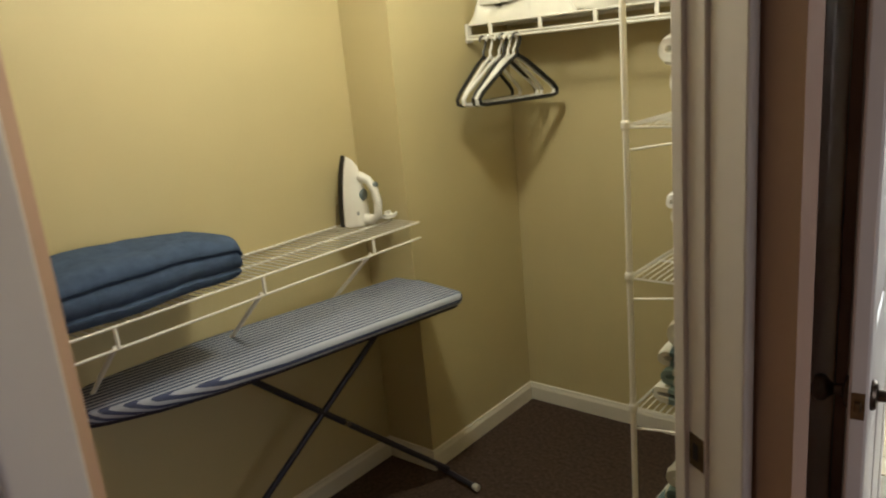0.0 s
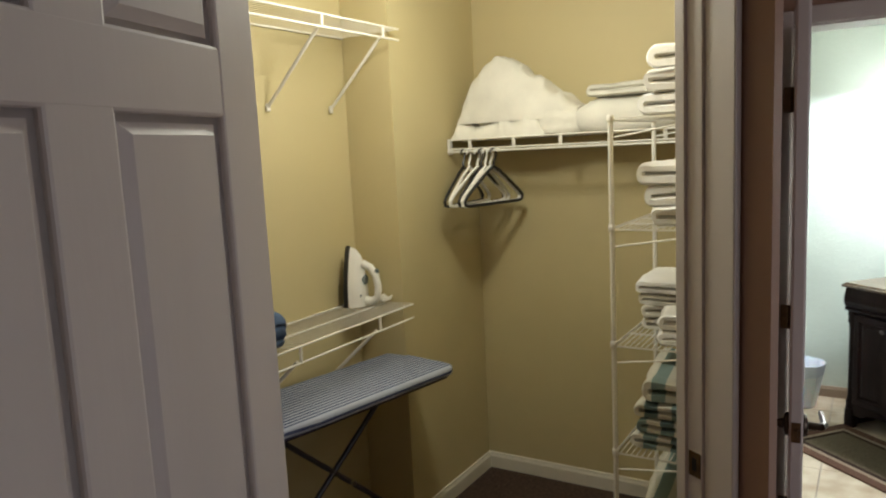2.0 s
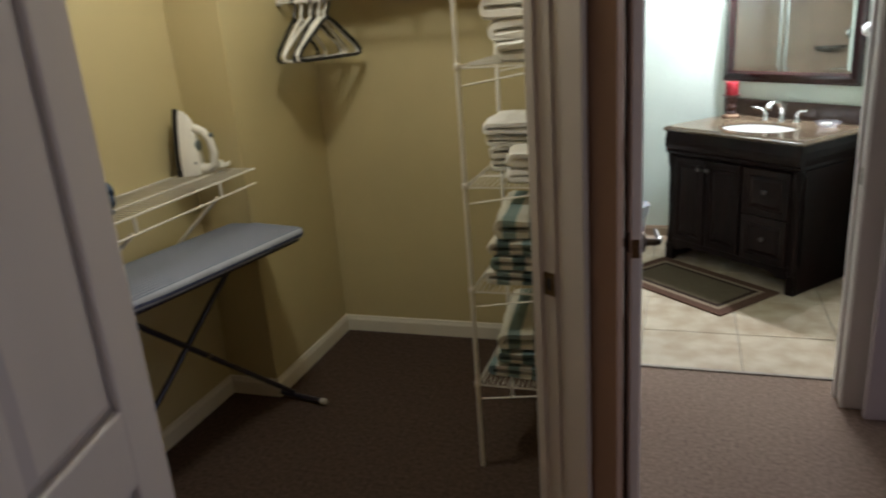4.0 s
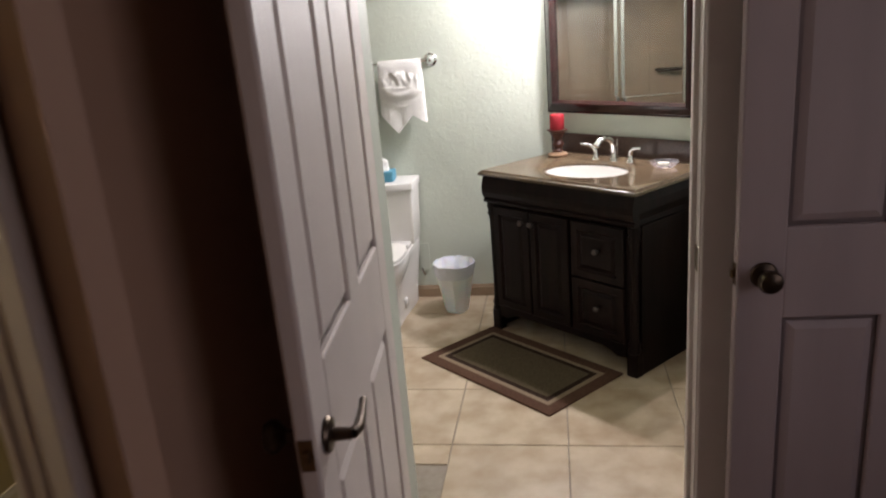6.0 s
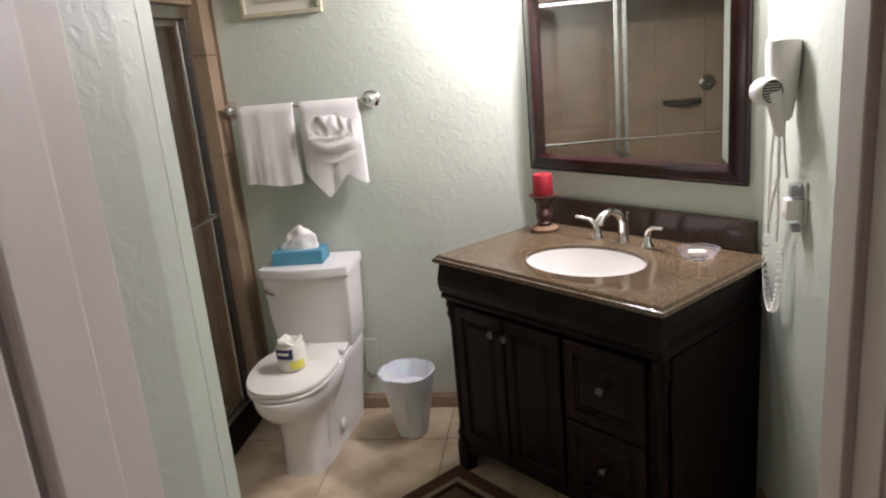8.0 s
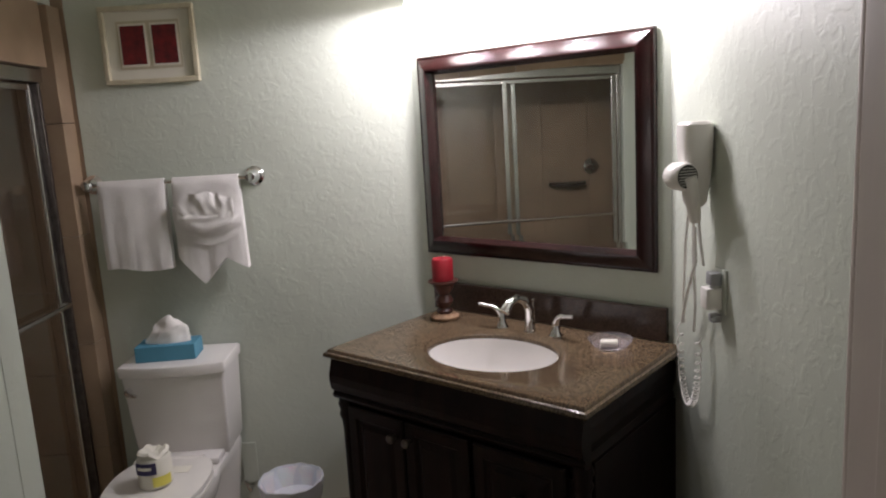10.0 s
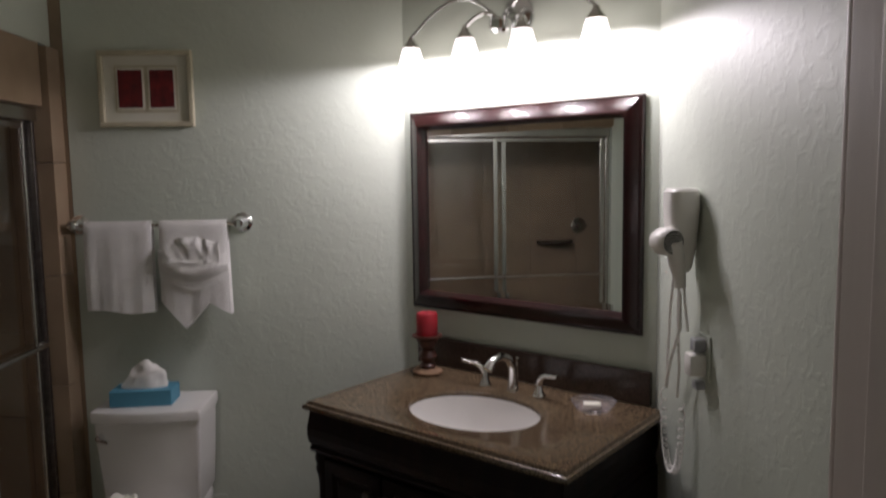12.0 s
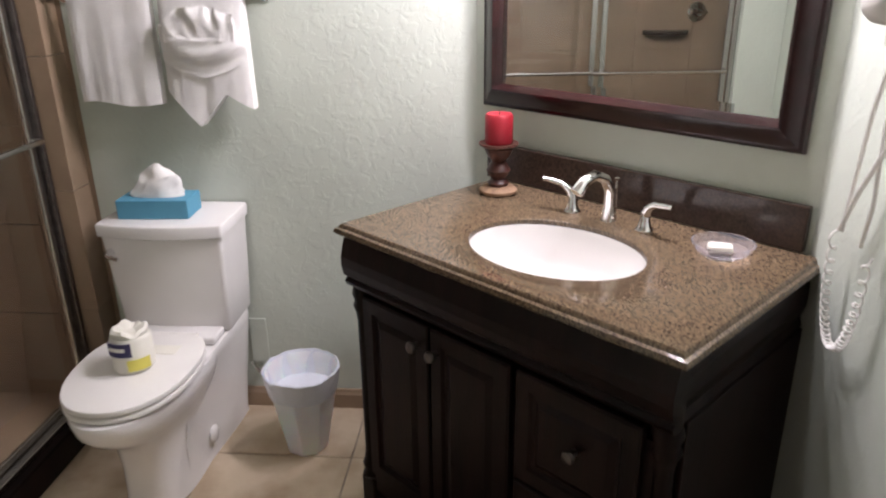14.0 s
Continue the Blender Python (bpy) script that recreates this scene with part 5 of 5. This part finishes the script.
# toilet roll in its wrapper on the lid
roll = thing("wrapped_toilet_roll", "wrapped toilet roll standing on the toilet lid", "toilet roll", m=pose(-0.410, 2.990, 0.4395, 0, 0, 12) @ Matrix.Diagonal((1.1, 1.1, 1.0, 1.0)))
bm = lathe([(0.046, 0), (0.050, 0.004), (0.050, 0.092), (0.044, 0.100), (0.018, 0.099)], 28)
wobble(bm, 0.004, 22, 3)
for v in bm.verts:
    v.co.z = max(0, v.co.z)
part("wrapper", bm, M_PACK, roll, "", True)
bm = bmesh.new()
loft([[(0.042 * math.cos(a) * s, 0.042 * math.sin(a) * s, z + 0.006 * math.sin(3 * a + 1) + 0.003 * math.sin(7 * a)) for a in [2 * math.pi * k / 26 for k in range(26)]] for s, z in ((1.0, 0.092), (1.08, 0.112), (0.9, 0.118), (0.4, 0.104))], bm)
wobble(bm, 0.006, 40, 8)
part("gathered_end", bm, M_PACK, roll, "", True)


def label_patch(a0, a1, z0, z1, r, material):
    bm = bmesh.new()
    n = 8
    rows = [[(r * math.cos(radians(a0 + (a1 - a0) * k / n)), r * math.sin(radians(a0 + (a1 - a0) * k / n)), z) for k in range(n + 1)] for z in (z0, z1)]
    rr = [[(x * 1.015, y * 1.015, z) for x, y, z in row] for row in rows]
    loft([rows[0] + rr[0][::-1], rows[1] + rr[1][::-1]], bm)
    part("printed_label", bm, material, roll)


label_patch(215, 285, 0.055, 0.095, 0.0545, M_INK)
label_patch(270, 330, 0.012, 0.045, 0.0545, M_YINK)
label_patch(225, 270, 0.072, 0.082, 0.0556, M_PACK)

# waste bin
bin_ = thing("waste_bin", "translucent white plastic bin with a clear liner", "waste bin", m=pose(-0.022, 3.248, 0.001))
rings = []
for z, r in ((0.0, 0.060), (0.004, 0.064), (0.14, 0.090), (0.270, 0.112), (0.280, 0.116), (0.286, 0.116), (0.287, 0.113), (0.270, 0.108), (0.14, 0.086), (0.010, 0.060), (0.008, 0.02)):
    ring = []
    for k in range(64):
        a = 2 * math.pi * k / 64
        flat = math.cos(math.pi / 8) / math.cos((a % (math.pi / 4)) - math.pi / 8)
        q = r * (1.03 * flat if z < 0.272 else 1.0)
        ring.append((q * math.cos(a), q * math.sin(a), z))
    rings.append(ring)
part("bucket", loft(rings), M_BIN, bin_, "", True)
rings = []
for z, r in ((0.215, 0.1085), (0.262, 0.1175), (0.292, 0.121), (0.294, 0.116), (0.25, 0.103), (0.15, 0.084), (0.03, 0.060), (0.022, 0.02)):
    rings.append([(r * math.cos(2 * math.pi * k / 48) * (1 + 0.02 * noise.noise(Vector((k * 0.7, z * 14, 0)))), r * math.sin(2 * math.pi * k / 48) * (1 + 0.02 * noise.noise(Vector((k * 0.7, z * 14, 3)))), z + 0.006 * noise.noise(Vector((k * 0.5, 9, z)))) for k in range(48)])
part("liner", loft(rings), M_LINER, bin_, "clear crinkled bin liner", True)

# supply cover beside the toilet
ac = thing("access_cover", "small pale green access cover on the wall", "access cover", m=pose(-0.20, YB, 0.26))
part("cover", box(-0.06, 0.0, -0.006, -0.001, -0.085, 0.085, 0.002), M_GREEN, ac)
part("supply_pipe", tube([(-0.03, -0.004, -0.10), (-0.03, -0.04, -0.10), (-0.045, -0.05, -0.06)], 0.008), M_STEEL, ac)

# rug
rug = thing("bath_rug", "brown bordered bath rug on the tile floor", "rug", m=VM @ Matrix.Translation((0.435, -0.225, 0.0015)))
w, d = 0.425, 0.250
for name, s, z, m_, lab in (("border", 0.0, 0.008, M_RUG, ""), ("light_band", 0.058, 0.0088, M_RUGL, "tan woven band"), ("dark_band", 0.082, 0.0096, M_RUGD, "dark brown woven band"), ("field", 0.108, 0.0104, M_RUGC, "olive brown field")):
    part(name, box(-w + s, w - s, -d + s, d - s, 0.0 if not s else 0.007, z, 0.002 if not s else 0.0008), m_, rug, lab)

# shower doors
shower = thing("shower_doors", "framed sliding glass shower doors with a towel bar", "shower door")
YN, YF = 2.114, YB - 0.097
part("curb", box(-0.866, -0.757, YN, YF, 0.0, 0.095, 0.006), M_ESPRESSO, shower, "dark shower curb")
part("bottom_track", box(-0.835, -0.785, YN, YF, 0.0955, 0.118, 0.003), M_STEEL, shower)
part("top_track", box(-0.838, -0.782, YN, YF, 1.785, 1.832, 0.003), M_STEEL, shower)
part("wall_channel", box(-0.826, -0.794, YF - 0.016, YF, 0.1185, 1.7845, 0.003), M_PEWTER, shower, "dark metal wall channel")
part("wall_channel", box(-0.830, -0.790, YN, YN + 0.026, 0.1185, 1.7845, 0.003), M_STEEL, shower)
for y0, y1, x in ((2.73, 3.362, -0.820), (2.145, 2.81, -0.800)):
    pn = part("sliding_panel", box(x - 0.003, x + 0.003, y0 + 0.02, y1 - 0.02, 0.14, 1.762), M_GLASS, shower, "clear glass panel")
    pn.visible_shadow = False
    for a, b in ((y0, y0 + 0.026), (y1 - 0.026, y1)):
        part("panel_stile", box(x - 0.008, x + 0.008, a, b, 0.122, 1.780, 0.003), M_STEEL, shower)
    part("panel_rail", box(x - 0.008, x + 0.008, y0 + 0.027, y1 - 0.027, 0.122, 0.146, 0.003), M_STEEL, shower)
    part("panel_rail", box(x - 0.008, x + 0.008, y0 + 0.027, y1 - 0.027, 1.757, 1.780, 0.003), M_STEEL, shower)
    part("door_bar", tube([(x + 0.01, y0 + 0.01, 0.985), (x + 0.036, y0 + 0.012, 0.985), (x + 0.036, y1 - 0.012, 0.985), (x + 0.01, y1 - 0.01, 0.985)], 0.009), M_STEEL, shower)
sd = thing("soap_shelf", "dark rounded soap shelf on the tiled shower wall", "soap shelf")
part("shelf", prism([(-1.591 + 0.12 * math.cos(radians(a)), 2.185 + 0.13 * math.sin(radians(a))) for a in range(-90, 91, 10)], 1.09, 1.115), M_DGRANITE, sd)
vv = thing("shower_valve", "chrome shower valve handle on the tiled wall", "shower valve", m=pose(-1.591, 2.012, 1.21) @ Matrix.Scale(0.9, 4))
part("plate", lathe([(0.06, 0.0), (0.06, 0.006), (0.03, 0.014), (0.022, 0.05)], 24), M_CHROME, vv, "", True, Matrix.Rotation(radians(90), 4, "Y"))
part("handle", tube([(0.05, -0.05, 0), (0.055, 0.05, 0)], 0.010), M_CHROME, vv)


# ---------------------------------------------------------------- floor tiles
tile_floor = structure("floor_bath", prism([(-0.765, 1.70), (-0.03, 1.70), (-0.03, 1.40), (XD, 1.40), (XD, 2.85), (0.56, 3.47), (-0.765, YB)], -0.1, -0.004), M_GROUT, "beige ceramic tile floor with tan grout", "floor")
S, GAP = 0.452, 0.004
full = None
for i in range(-3, 4):
    for j in range(-2, 5):
        x0, y0 = 0.134 + S * i, 1.835 + S * j
        xa, xb, ya, yb = max(x0, -0.765) + GAP / 2, min(x0 + S, XD) - GAP / 2, max(y0, 1.432) + GAP / 2, min(y0 + S, YB - 0.001) - GAP / 2
        if xa < -0.03 and y0 < 1.70:
            ya = max(ya, 1.702)
        if xb - xa < 0.02 or yb - ya < 0.02 or x0 + S < -0.76 or x0 > XD:
            continue
        bm = bmesh.new()
        loft([[(xa, ya, -0.006), (xb, ya, -0.006), (xb, yb, -0.006), (xa, yb, -0.006)], [(xa, ya, -0.001), (xb, ya, -0.001), (xb, yb, -0.001), (xa, yb, -0.001)],
              [(xa + 0.002, ya + 0.002, 0.001), (xb - 0.002, ya + 0.002, 0.001), (xb - 0.002, yb - 0.002, 0.001), (xa + 0.002, yb - 0.002, 0.001)]], bm)
        part("tile", bm, M_TILE, tile_floor)
